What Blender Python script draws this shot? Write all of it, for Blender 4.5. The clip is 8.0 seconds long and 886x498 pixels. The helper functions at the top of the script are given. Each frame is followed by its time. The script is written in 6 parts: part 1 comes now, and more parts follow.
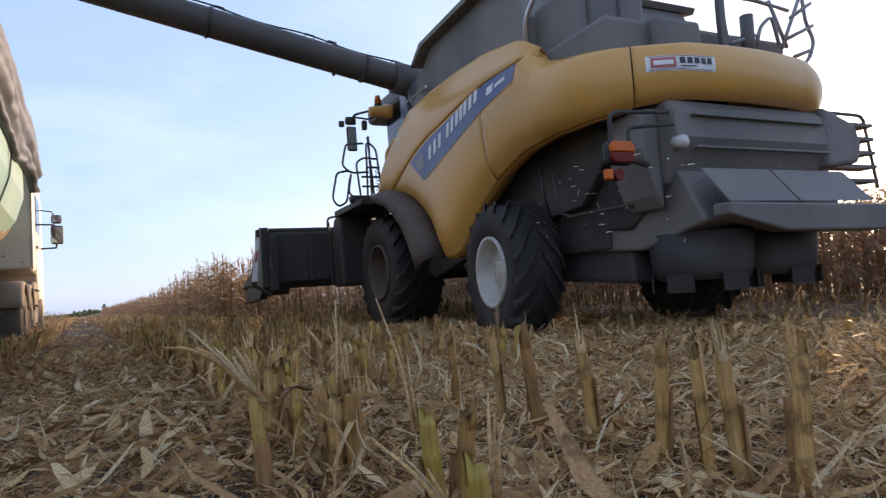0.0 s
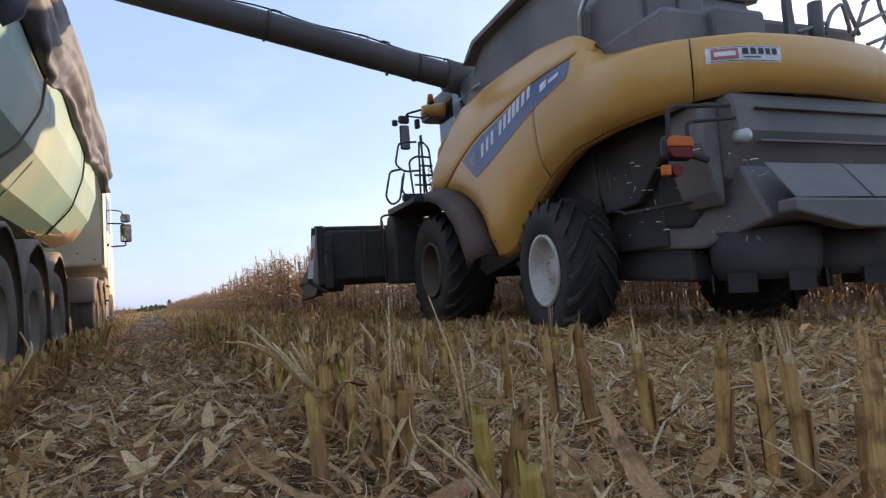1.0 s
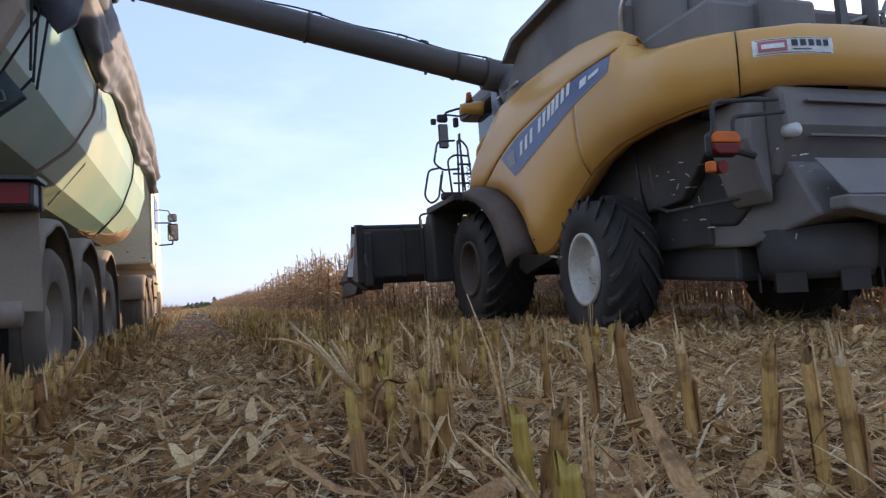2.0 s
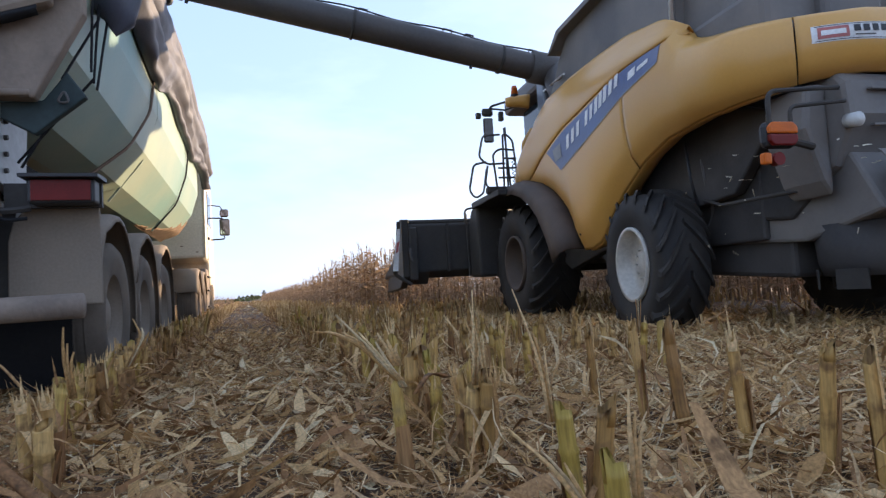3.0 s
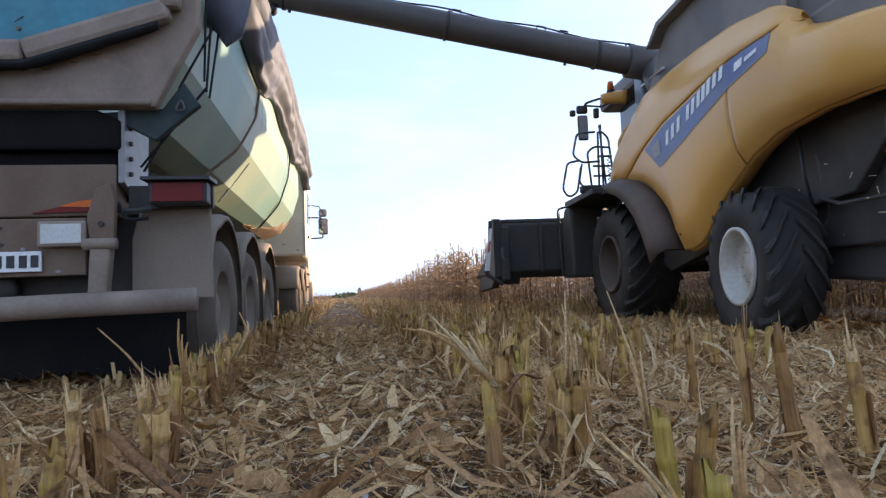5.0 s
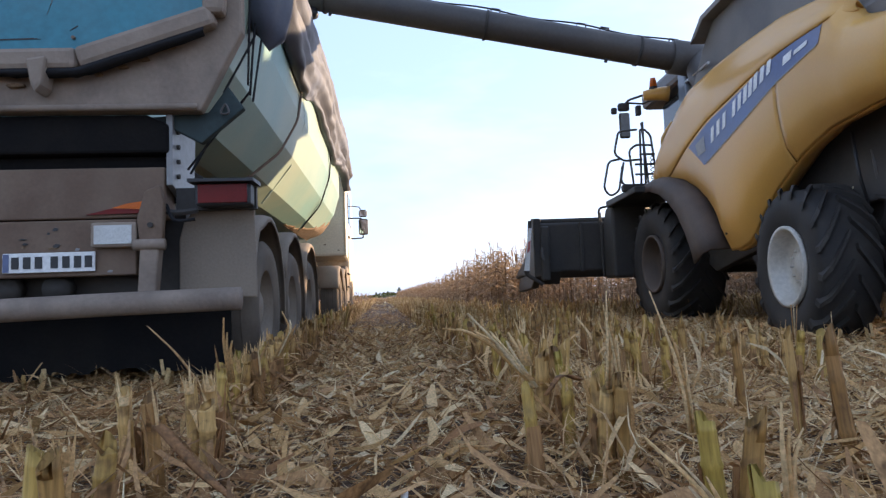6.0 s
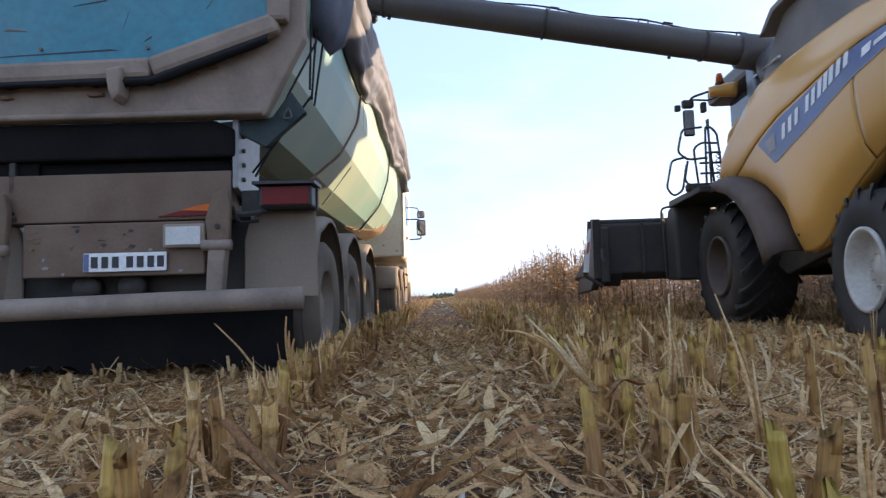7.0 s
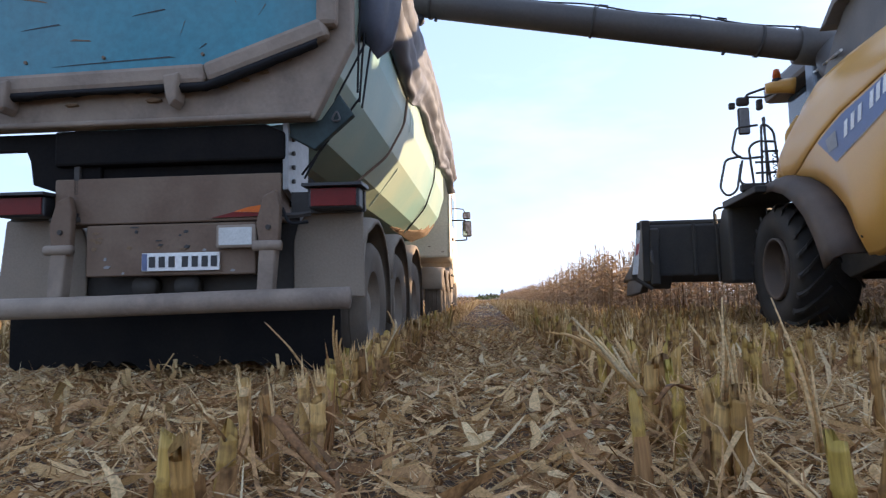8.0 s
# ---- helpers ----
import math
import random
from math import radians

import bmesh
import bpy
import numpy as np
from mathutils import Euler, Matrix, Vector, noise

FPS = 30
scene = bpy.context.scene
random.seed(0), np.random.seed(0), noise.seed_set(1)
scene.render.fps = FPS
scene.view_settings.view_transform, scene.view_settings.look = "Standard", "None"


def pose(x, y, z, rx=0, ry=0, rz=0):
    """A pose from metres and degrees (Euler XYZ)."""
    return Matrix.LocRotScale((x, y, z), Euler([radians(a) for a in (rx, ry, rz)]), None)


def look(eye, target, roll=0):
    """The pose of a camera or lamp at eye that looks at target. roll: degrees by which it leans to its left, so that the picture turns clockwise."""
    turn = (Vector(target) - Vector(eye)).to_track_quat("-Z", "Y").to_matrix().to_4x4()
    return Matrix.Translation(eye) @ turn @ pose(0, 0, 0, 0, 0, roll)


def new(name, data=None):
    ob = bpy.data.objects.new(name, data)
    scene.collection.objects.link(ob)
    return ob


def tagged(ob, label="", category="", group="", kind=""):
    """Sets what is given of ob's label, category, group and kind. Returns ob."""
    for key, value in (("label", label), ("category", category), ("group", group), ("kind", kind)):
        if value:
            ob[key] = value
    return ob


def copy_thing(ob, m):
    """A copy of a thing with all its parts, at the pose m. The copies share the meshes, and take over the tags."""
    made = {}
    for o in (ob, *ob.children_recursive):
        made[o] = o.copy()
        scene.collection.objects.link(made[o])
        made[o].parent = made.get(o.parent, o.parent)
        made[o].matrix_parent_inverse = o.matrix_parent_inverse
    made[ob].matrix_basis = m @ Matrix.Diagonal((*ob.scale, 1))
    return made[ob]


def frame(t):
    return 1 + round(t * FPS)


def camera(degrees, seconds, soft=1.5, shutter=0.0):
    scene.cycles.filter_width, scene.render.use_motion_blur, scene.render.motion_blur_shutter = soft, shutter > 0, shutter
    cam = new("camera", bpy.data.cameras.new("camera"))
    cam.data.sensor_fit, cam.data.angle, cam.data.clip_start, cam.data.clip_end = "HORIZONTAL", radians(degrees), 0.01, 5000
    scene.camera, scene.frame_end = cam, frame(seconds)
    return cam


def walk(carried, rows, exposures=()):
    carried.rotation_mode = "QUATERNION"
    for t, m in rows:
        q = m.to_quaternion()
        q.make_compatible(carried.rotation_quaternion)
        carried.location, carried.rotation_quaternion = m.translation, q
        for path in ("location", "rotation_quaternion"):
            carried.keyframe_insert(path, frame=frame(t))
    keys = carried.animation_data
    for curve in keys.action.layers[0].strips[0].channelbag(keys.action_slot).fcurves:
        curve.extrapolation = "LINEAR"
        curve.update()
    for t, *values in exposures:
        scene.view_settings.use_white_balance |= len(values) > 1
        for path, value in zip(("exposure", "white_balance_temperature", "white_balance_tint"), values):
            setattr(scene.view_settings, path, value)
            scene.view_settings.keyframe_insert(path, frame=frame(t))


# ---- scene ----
# One camera stands low in the stubble and pans to the left.
cam = camera(70.65, 8.0, 1.25, 0.4)
EYE = (0.0, 0.0, 0.58)
ROWS = [  # seconds, yaw, pitch, lean
    (0.0, -29.95, 3.64, 4.03),
    (0.5, -27.06, 3.62, 3.90),
    (1.0, -25.15, 3.77, 3.68),
    (1.5, -23.48, 3.88, 3.59),
    (3.0, -17.51, 3.60, 3.15),
    (3.5, -15.57, 3.57, 3.04),
    (4.0, -13.82, 3.78, 2.83),
    (4.5, -11.33, 3.89, 2.45),
    (6.0, -5.56, 4.07, 2.04),
    (6.5, -3.31, 4.17, 1.86),
    (7.0, -0.33, 4.32, 1.52),
    (7.5, 1.92, 4.45, 1.18),
    (8.0, 3.84, 4.51, 1.00),
]
walk(cam, [(t, pose(*EYE, 90 + pitch, lean, yaw)) for t, yaw, pitch, lean in ROWS],
     exposures=[(0.0, 0.74, 6200, 19), (0.5, 0.68, 6200, 19), (1.5, 0.74, 6200, 19), (3.0, 1.03, 6080, 18), (4.5, 1.14, 6080, 18), (8.0, 1.14, 6080, 18)])

# ---- daylight: a low sun behind the combine ----
SUN_AZ, SUN_EL = 62.0, 10.5  # degrees right of the rows, degrees up
world = bpy.data.worlds.new("sky")
scene.world = world
world.use_nodes = True
wn, wl = world.node_tree.nodes, world.node_tree.links
sky = wn.new("ShaderNodeTexSky")
sky.sky_type, sky.sun_disc = "NISHITA", False
sky.sun_elevation, sky.sun_rotation = radians(SUN_EL), radians(SUN_AZ)
sky.air_density, sky.dust_density, sky.ozone_density = 1.0, 1.0, 1.0
haze = wn.new("ShaderNodeHueSaturation")  # thin white haze over the whole sky
haze.inputs["Saturation"].default_value = 0.8
wl.new(sky.outputs[0], haze.inputs["Color"])
veil = wn.new("ShaderNodeMix")
veil.data_type, veil.inputs["Factor"].default_value = "RGBA", 0.58
veil.inputs["B"].default_value = (2.9, 4.1, 5.95, 1)
wl.new(haze.outputs[0], veil.inputs["A"])
sky_co, stretch = wn.new("ShaderNodeTexCoord"), wn.new("ShaderNodeMapping")  # thin high cloud, drawn out in streaks
stretch.inputs["Scale"].default_value = (1.4, 2.2, 4.5)
stretch.inputs["Rotation"].default_value = (0.3, 0.2, 0.5)
wl.new(sky_co.outputs["Generated"], stretch.inputs["Vector"])
cirrus, thin = wn.new("ShaderNodeTexNoise"), wn.new("ShaderNodeMapRange")
cirrus.inputs["Scale"].default_value, cirrus.inputs["Detail"].default_value, cirrus.inputs["Roughness"].default_value = 1.5, 7, 0.55
wl.new(stretch.outputs["Vector"], cirrus.inputs["Vector"])
thin.inputs["From Min"].default_value, thin.inputs["From Max"].default_value, thin.inputs["To Max"].default_value = 0.44, 0.72, 0.36
wl.new(cirrus.outputs["Fac"], thin.inputs["Value"])
cloud = wn.new("ShaderNodeMix")
cloud.data_type = "RGBA"
cloud.inputs["B"].default_value = (5.6, 6.3, 7.2, 1)
wl.new(thin.outputs["Result"], cloud.inputs["Factor"])
wl.new(veil.outputs["Result"], cloud.inputs["A"])
wl.new(cloud.outputs["Result"], wn["Background"].inputs[0])
wn["Background"].inputs[1].default_value = 0.13
sun = new("sun", bpy.data.lights.new("sun", "SUN"))
sun.data.energy, sun.data.angle, sun.data.color = 5.0, radians(0.6), (1.0, 0.73, 0.42)
sa, se = radians(SUN_AZ), radians(SUN_EL)
sun.matrix_world = look((0, 0, 40), (-math.sin(sa) * math.cos(se), -math.cos(sa) * math.cos(se), 40 - math.sin(se)))


# ---- tools ----
def mat(name, col, rough=0.6, metal=0.0, col2=None, scale=6.0, amount=0.5, fine=60.0, bump=0.15, depth=0.01, dust=None, dust_amount=0.4, island=0.0, spec=0.5, grain=0.15):
    """A surface of two colours mixed by large and fine noise, with relief, and dust that lies in patches."""
    m = bpy.data.materials.new(name)
    m.use_nodes = True
    n, l = m.node_tree.nodes, m.node_tree.links
    p = n["Principled BSDF"]
    p.inputs["Roughness"].default_value, p.inputs["Metallic"].default_value = rough, metal
    p.inputs["Specular IOR Level"].default_value = spec
    co = n.new("ShaderNodeTexCoord")
    big, small = n.new("ShaderNodeTexNoise"), n.new("ShaderNodeTexNoise")
    big.inputs["Scale"].default_value, big.inputs["Detail"].default_value = scale, 6
    small.inputs["Scale"].default_value, small.inputs["Detail"].default_value = fine, 4
    l.new(co.outputs["Object"], big.inputs["Vector"])
    l.new(co.outputs["Object"], small.inputs["Vector"])
    ramp = n.new("ShaderNodeMapRange")
    ramp.inputs["From Min"].default_value, ramp.inputs["From Max"].default_value = 0.35, 0.68
    l.new(big.outputs["Fac"], ramp.inputs["Value"])
    c2 = col2 or tuple(c * 0.6 for c in col)
    mix = n.new("ShaderNodeMix")
    mix.data_type = "RGBA"
    mix.inputs["A"].default_value, mix.inputs["B"].default_value = (*col, 1), (*c2, 1)
    f = n.new("ShaderNodeMath")
    f.operation = "MULTIPLY"
    f.inputs[1].default_value = amount
    l.new(ramp.outputs["Result"], f.inputs[0])
    l.new(f.outputs[0], mix.inputs["Factor"])
    out = mix.outputs["Result"]
    g = n.new("ShaderNodeMapRange")
    g.inputs["From Min"].default_value, g.inputs["From Max"].default_value = 0.3, 0.7
    g.inputs["To Min"].default_value, g.inputs["To Max"].default_value = 1 - grain, 1 + grain * 0.7
    l.new(small.outputs["Fac"], g.inputs["Value"])
    hsv = n.new("ShaderNodeHueSaturation")
    l.new(out, hsv.inputs["Color"])
    l.new(g.outputs["Result"], hsv.inputs["Value"])
    out = hsv.outputs["Color"]
    if island:
        geo = n.new("ShaderNodeNewGeometry")
        r = n.new("ShaderNodeMapRange")
        r.inputs["To Min"].default_value, r.inputs["To Max"].default_value = 1 - island, 1 + island
        l.new(geo.outputs["Random Per Island"], r.inputs["Value"])
        h2 = n.new("ShaderNodeHueSaturation")
        l.new(out, h2.inputs["Color"])
        l.new(r.outputs["Result"], h2.inputs["Value"])
        out = h2.outputs["Color"]
    if dust:
        dn = n.new("ShaderNodeTexNoise")
        dn.inputs["Scale"].default_value, dn.inputs["Detail"].default_value = scale * 0.45, 8
        l.new(co.outputs["Object"], dn.inputs["Vector"])
        dr = n.new("ShaderNodeMapRange")
        dr.inputs["From Min"].default_value, dr.inputs["From Max"].default_value = 0.38, 0.66
        dr.inputs["To Max"].default_value = dust_amount
        dr.inputs["To Min"].default_value = dust_amount * 0.35
        l.new(dn.outputs["Fac"], dr.inputs["Value"])
        m2 = n.new("ShaderNodeMix")
        m2.data_type = "RGBA"
        m2.inputs["B"].default_value = (*dust, 1)
        l.new(dr.outputs["Result"], m2.inputs["Factor"])
        l.new(out, m2.inputs["A"])
        out = m2.outputs["Result"]
    l.new(out, p.inputs["Base Color"])
    if bump:
        b = n.new("ShaderNodeBump")
        b.inputs["Strength"].default_value, b.inputs["Distance"].default_value = bump, depth
        l.new(small.outputs["Fac"], b.inputs["Height"])
        l.new(b.outputs["Normal"], p.inputs["Normal"])
    return m


def island_mat(name, cols, rough=0.75, through_light=0.0, fine=90.0, streak=None):
    """Many loose pieces, each with its own colour out of a row of colours; thin ones let light through."""
    m = bpy.data.materials.new(name)
    m.use_nodes = True
    n, l = m.node_tree.nodes, m.node_tree.links
    p = n["Principled BSDF"]
    p.inputs["Roughness"].default_value = rough
    p.inputs["Specular IOR Level"].default_value = 0.25
    geo, ramp = n.new("ShaderNodeNewGeometry"), n.new("ShaderNodeValToRGB")
    e = ramp.color_ramp.elements
    while len(e) < len(cols):
        e.new(0.5)
    for i, c in enumerate(cols):
        e[i].position, e[i].color = i / (len(cols) - 1), (*c, 1)
    info, add, wrap = n.new("ShaderNodeObjectInfo"), n.new("ShaderNodeMath"), n.new("ShaderNodeMath")
    wrap.operation = "FRACT"
    l.new(geo.outputs["Random Per Island"], add.inputs[0])
    l.new(info.outputs["Random"], add.inputs[1])
    l.new(add.outputs[0], wrap.inputs[0])
    l.new(wrap.outputs[0], ramp.inputs["Fac"])
    co, no = n.new("ShaderNodeTexCoord"), n.new("ShaderNodeTexNoise")
    no.inputs["Scale"].default_value, no.inputs["Detail"].default_value = fine, 3
    l.new(co.outputs["Object"], no.inputs["Vector"])
    base = ramp.outputs["Color"]
    if streak:  # fibres along the stalk, and blotches where the sheath has rotted
        mp = n.new("ShaderNodeMapping")
        mp.inputs["Scale"].default_value = (1.0, 1.0, 0.07)
        l.new(co.outputs["Object"], mp.inputs["Vector"])
        l.new(mp.outputs["Vector"], no.inputs["Vector"])
        bl, br, mx = n.new("ShaderNodeTexNoise"), n.new("ShaderNodeMapRange"), n.new("ShaderNodeMix")
        bl.inputs["Scale"].default_value, bl.inputs["Detail"].default_value = 16.0, 5
        l.new(co.outputs["Object"], bl.inputs["Vector"])
        br.inputs["From Min"].default_value, br.inputs["From Max"].default_value, br.inputs["To Max"].default_value = 0.50, 0.64, 0.85
        l.new(bl.outputs["Fac"], br.inputs["Value"])
        mx.data_type = "RGBA"
        mx.inputs["B"].default_value = (*streak, 1)
        l.new(br.outputs["Result"], mx.inputs["Factor"])
        l.new(base, mx.inputs["A"])
        base = mx.outputs["Result"]
        bu = n.new("ShaderNodeBump")
        bu.inputs["Strength"].default_value, bu.inputs["Distance"].default_value = 0.5, 0.004
        l.new(no.outputs["Fac"], bu.inputs["Height"])
        l.new(bu.outputs["Normal"], p.inputs["Normal"])
    g = n.new("ShaderNodeMapRange")
    g.inputs["From Min"].default_value, g.inputs["From Max"].default_value = 0.3, 0.7
    g.inputs["To Min"].default_value, g.inputs["To Max"].default_value = 0.62, 1.14
    l.new(no.outputs["Fac"], g.inputs["Value"])
    hsv = n.new("ShaderNodeHueSaturation")
    l.new(base, hsv.inputs["Color"])
    l.new(g.outputs["Result"], hsv.inputs["Value"])
    l.new(hsv.outputs["Color"], p.inputs["Base Color"])
    if through_light:
        tr, ms = n.new("ShaderNodeBsdfTranslucent"), n.new("ShaderNodeMixShader")
        l.new(hsv.outputs["Color"], tr.inputs["Color"])
        ms.inputs[0].default_value = through_light
        l.new(p.outputs[0], ms.inputs[1])
        l.new(tr.outputs[0], ms.inputs[2])
        l.new(ms.outputs[0], n["Material Output"].inputs["Surface"])
    return m


def part(name, bm, material, parent=None, label="", smooth=False, bevel=0.0):
    """Links a bmesh as one mesh object, under a thing or a part."""
    me = bpy.data.meshes.new(name)
    bmesh.ops.recalc_face_normals(bm, faces=bm.faces)
    bm.to_mesh(me)
    bm.free()
    if smooth:
        me.polygons.foreach_set("use_smooth", [True] * len(me.polygons))
    ob = new(name, me)
    for m in (material if isinstance(material, (list, tuple)) else [material]):
        me.materials.append(m)
    if parent is not None:
        ob.parent = parent
    if label:
        tagged(ob, label)
    if bevel:
        b = ob.modifiers.new("bevel", "BEVEL")
        b.width, b.segments, b.limit_method, b.angle_limit = bevel, 2, "ANGLE", radians(40)
        b.harden_normals = False
    return ob


def thing(name, m, label, category, group="", kind=""):
    ob = new(name)
    ob.matrix_basis = m
    ob.empty_display_size = 0.2
    return tagged(ob, label, category, group, kind)


def box(x0, x1, y0, y1, z0, z1, bm=None):
    bm = bm or bmesh.new()
    v = [bm.verts.new(p) for p in ((x0, y0, z0), (x1, y0, z0), (x1, y1, z0), (x0, y1, z0), (x0, y0, z1), (x1, y0, z1), (x1, y1, z1), (x0, y1, z1))]
    for f in ((0, 3, 2, 1), (4, 5, 6, 7), (0, 1, 5, 4), (1, 2, 6, 5), (2, 3, 7, 6), (3, 0, 4, 7)):
        bm.faces.new([v[i] for i in f])
    return bm


def prism(outline, axis, a, b, bm=None):
    """A flat outline pushed along an axis from a to b. For x the outline is (y, z), for y (x, z), for z (x, y)."""
    bm = bm or bmesh.new()

    def put(p, d):
        return {"x": (d, p[0], p[1]), "y": (p[0], d, p[1]), "z": (p[0], p[1], d)}[axis]

    lo, hi = [bm.verts.new(put(p, a)) for p in outline], [bm.verts.new(put(p, b)) for p in outline]
    bm.faces.new(lo)
    bm.faces.new(hi[::-1])
    k = len(outline)
    for i in range(k):
        bm.faces.new((lo[i], lo[(i + 1) % k], hi[(i + 1) % k], hi[i]))
    return bm


def tube(points, r, sides=8, bm=None, closed=False, r_end=None):
    """A round bar along points."""
    bm = bm or bmesh.new()
    pts = [Vector(p) for p in points]
    k = len(pts)
    rings, side = [], None
    for i, p in enumerate(pts):
        if closed:
            d = (pts[(i + 1) % k] - pts[i - 1]).normalized()
        else:
            d = (pts[min(i + 1, k - 1)] - pts[max(i - 1, 0)]).normalized()
        if side is None:
            side = d.cross(Vector((0, 0, 1)) if abs(d.z) < 0.9 else Vector((1, 0, 0))).normalized()
        side = (side - d * side.dot(d)).normalized()
        up = d.cross(side)
        rr = r if r_end is None else r + (r_end - r) * i / (k - 1)
        rings.append([bm.verts.new(p + rr * (math.cos(2 * math.pi * j / sides) * side + math.sin(2 * math.pi * j / sides) * up)) for j in range(sides)])
    for i in range(k if closed else k - 1):
        a, b = rings[i], rings[(i + 1) % k]
        for j in range(sides):
            bm.faces.new((a[j], a[(j + 1) % sides], b[(j + 1) % sides], b[j]))
    if not closed:
        bm.faces.new(rings[0][::-1])
        bm.faces.new(rings[-1])
    return bm


def rounded(points, r=0.06, steps=4, closed=False):
    """A polyline with its corners rounded."""
    pts = [Vector(p) for p in points]
    out, k = [], len(pts)
    for i, p in enumerate(pts):
        if not closed and i in (0, k - 1):
            out.append(p)
            continue
        a, b = pts[i - 1] - p, pts[(i + 1) % k] - p
        q = min(r, a.length * 0.45, b.length * 0.45)
        s, e = p + a.normalized() * q, p + b.normalized() * q
        for j in range(steps + 1):
            t = j / steps
            out.append(s * (1 - t) ** 2 + p * 2 * t * (1 - t) + e * t * t)
    return out


def lathe(profile, axis_point, steps=40, bm=None):
    """A profile of (radius, x) turned round an axis that runs along x through axis_point."""
    bm = bm or bmesh.new()
    ax = Vector(axis_point)
    rings = []
    for i in range(steps):
        a = 2 * math.pi * i / steps
        rings.append([bm.verts.new(ax + Vector((x, r * math.cos(a), r * math.sin(a)))) for r, x in profile])
    for i in range(steps):
        p, q = rings[i], rings[(i + 1) % steps]
        for j in range(len(profile) - 1):
            bm.faces.new((p[j], q[j], q[j + 1], p[j + 1]))
    return bm


def sheet(rows, bm=None):
    """A surface through rows of points."""
    bm = bm or bmesh.new()
    g = [[bm.verts.new(p) for p in r] for r in rows]
    for a, b in zip(g, g[1:]):
        for j in range(len(a) - 1):
            bm.faces.new((a[j], a[j + 1], b[j + 1], b[j]))
    return bm


def solid(ob, t, offset=-1):
    s = ob.modifiers.new("thickness", "SOLIDIFY")
    s.thickness, s.offset = t, offset
    return ob


def interp(x, pts):
    return float(np.interp(x, [p[0] for p in pts], [p[1] for p in pts]))


def loose(name, verts, faces, material, label, category, smooth=False):
    """One object of kind stuff, out of arrays."""
    me = bpy.data.meshes.new(name)
    verts, faces = np.asarray(verts, np.float32), np.asarray(faces, np.int32)
    me.vertices.add(len(verts))
    me.vertices.foreach_set("co", verts.ravel())
    k = faces.shape[1]
    me.loops.add(faces.size)
    me.loops.foreach_set("vertex_index", faces.ravel())
    me.polygons.add(len(faces))
    me.polygons.foreach_set("loop_start", np.arange(0, faces.size, k, dtype=np.int32))
    if smooth:
        me.polygons.foreach_set("use_smooth", np.ones(len(faces), bool))
    me.update(calc_edges=True)
    me.materials.append(material)
    return tagged(new(name, me), label, category, kind="stuff")


# ---- materials ----
DUST = (0.30, 0.235, 0.16)
M_SOIL = mat("soil", (0.062, 0.034, 0.018), 0.95, col2=(0.12, 0.070, 0.036), scale=1.4, amount=0.8, fine=25, bump=0.8, depth=0.03)
M_YELLOW = mat("yellow_paint", (0.64, 0.325, 0.055), 0.34, col2=(0.58, 0.285, 0.05), scale=1.2, fine=40, bump=0.004, dust=(0.48, 0.33, 0.17), dust_amount=0.32, grain=0.03)
M_DARK = mat("dark_steel", (0.030, 0.030, 0.032), 0.6, col2=(0.045, 0.042, 0.038), scale=3, fine=30, bump=0.08, dust=DUST, dust_amount=0.12, spec=0.22)
# harvest dust, made paler to put the haze before the sun into the colour
M_HOOD = mat("dusty_hood", (0.080, 0.077, 0.078), 0.62, col2=(0.11, 0.102, 0.097), scale=2.5, fine=30, bump=0.05, amount=0.9, dust=(0.33, 0.29, 0.25), dust_amount=0.40, grain=0.10)
# nearly black: the shade of the truck's underside is put into the colour
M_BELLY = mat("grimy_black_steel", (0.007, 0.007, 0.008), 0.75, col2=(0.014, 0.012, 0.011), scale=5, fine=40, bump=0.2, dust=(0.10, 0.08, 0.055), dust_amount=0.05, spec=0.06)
# dark steel with dust, its black lifted in the colour to imitate haze
M_RECESS = mat("dusty_dark_steel", (0.028, 0.027, 0.029), 0.65, col2=(0.042, 0.039, 0.038), scale=4, fine=35, bump=0.12, dust=(0.22, 0.19, 0.16), dust_amount=0.24, spec=0.3)
M_GREY = mat("grey_sheet", (0.06, 0.06, 0.065), 0.5, col2=(0.045, 0.045, 0.048), scale=1.5, fine=20, bump=0.03, dust=DUST, dust_amount=0.14, grain=0.06)
M_PALE = mat("pale_steel", (0.22, 0.23, 0.245), 0.45, col2=(0.16, 0.165, 0.17), scale=2, fine=20, bump=0.03, dust=DUST, dust_amount=0.2)
M_FENDER = mat("fender_plastic", (0.065, 0.05, 0.044), 0.65, scale=4, fine=60, bump=0.08, dust=(0.24, 0.17, 0.12), dust_amount=0.35, spec=0.3)
M_TYRE = mat("tyre_rubber", (0.014, 0.014, 0.016), 0.72, col2=(0.024, 0.023, 0.023), scale=5, fine=50, bump=0.15, dust=(0.13, 0.105, 0.075), dust_amount=0.22, spec=0.35)
M_ROADTYRE = mat("dusty_road_tyre", (0.055, 0.047, 0.041), 0.85, col2=(0.10, 0.083, 0.068), scale=5, fine=50, bump=0.15, dust=(0.24, 0.19, 0.14), dust_amount=0.6, spec=0.15)
M_RIM = mat("rim_paint", (0.62, 0.60, 0.55), 0.45, col2=(0.45, 0.42, 0.36), scale=3, fine=25, bump=0.03, dust=DUST, dust_amount=0.35)
M_BLUE = mat("blue_decal", (0.045, 0.10, 0.27), 0.4, scale=2, fine=20, bump=0.0, dust=DUST, dust_amount=0.3)
M_WHITE = mat("white_print", (0.75, 0.75, 0.74), 0.5, col2=(0.6, 0.59, 0.56), scale=6, fine=40, bump=0.0)
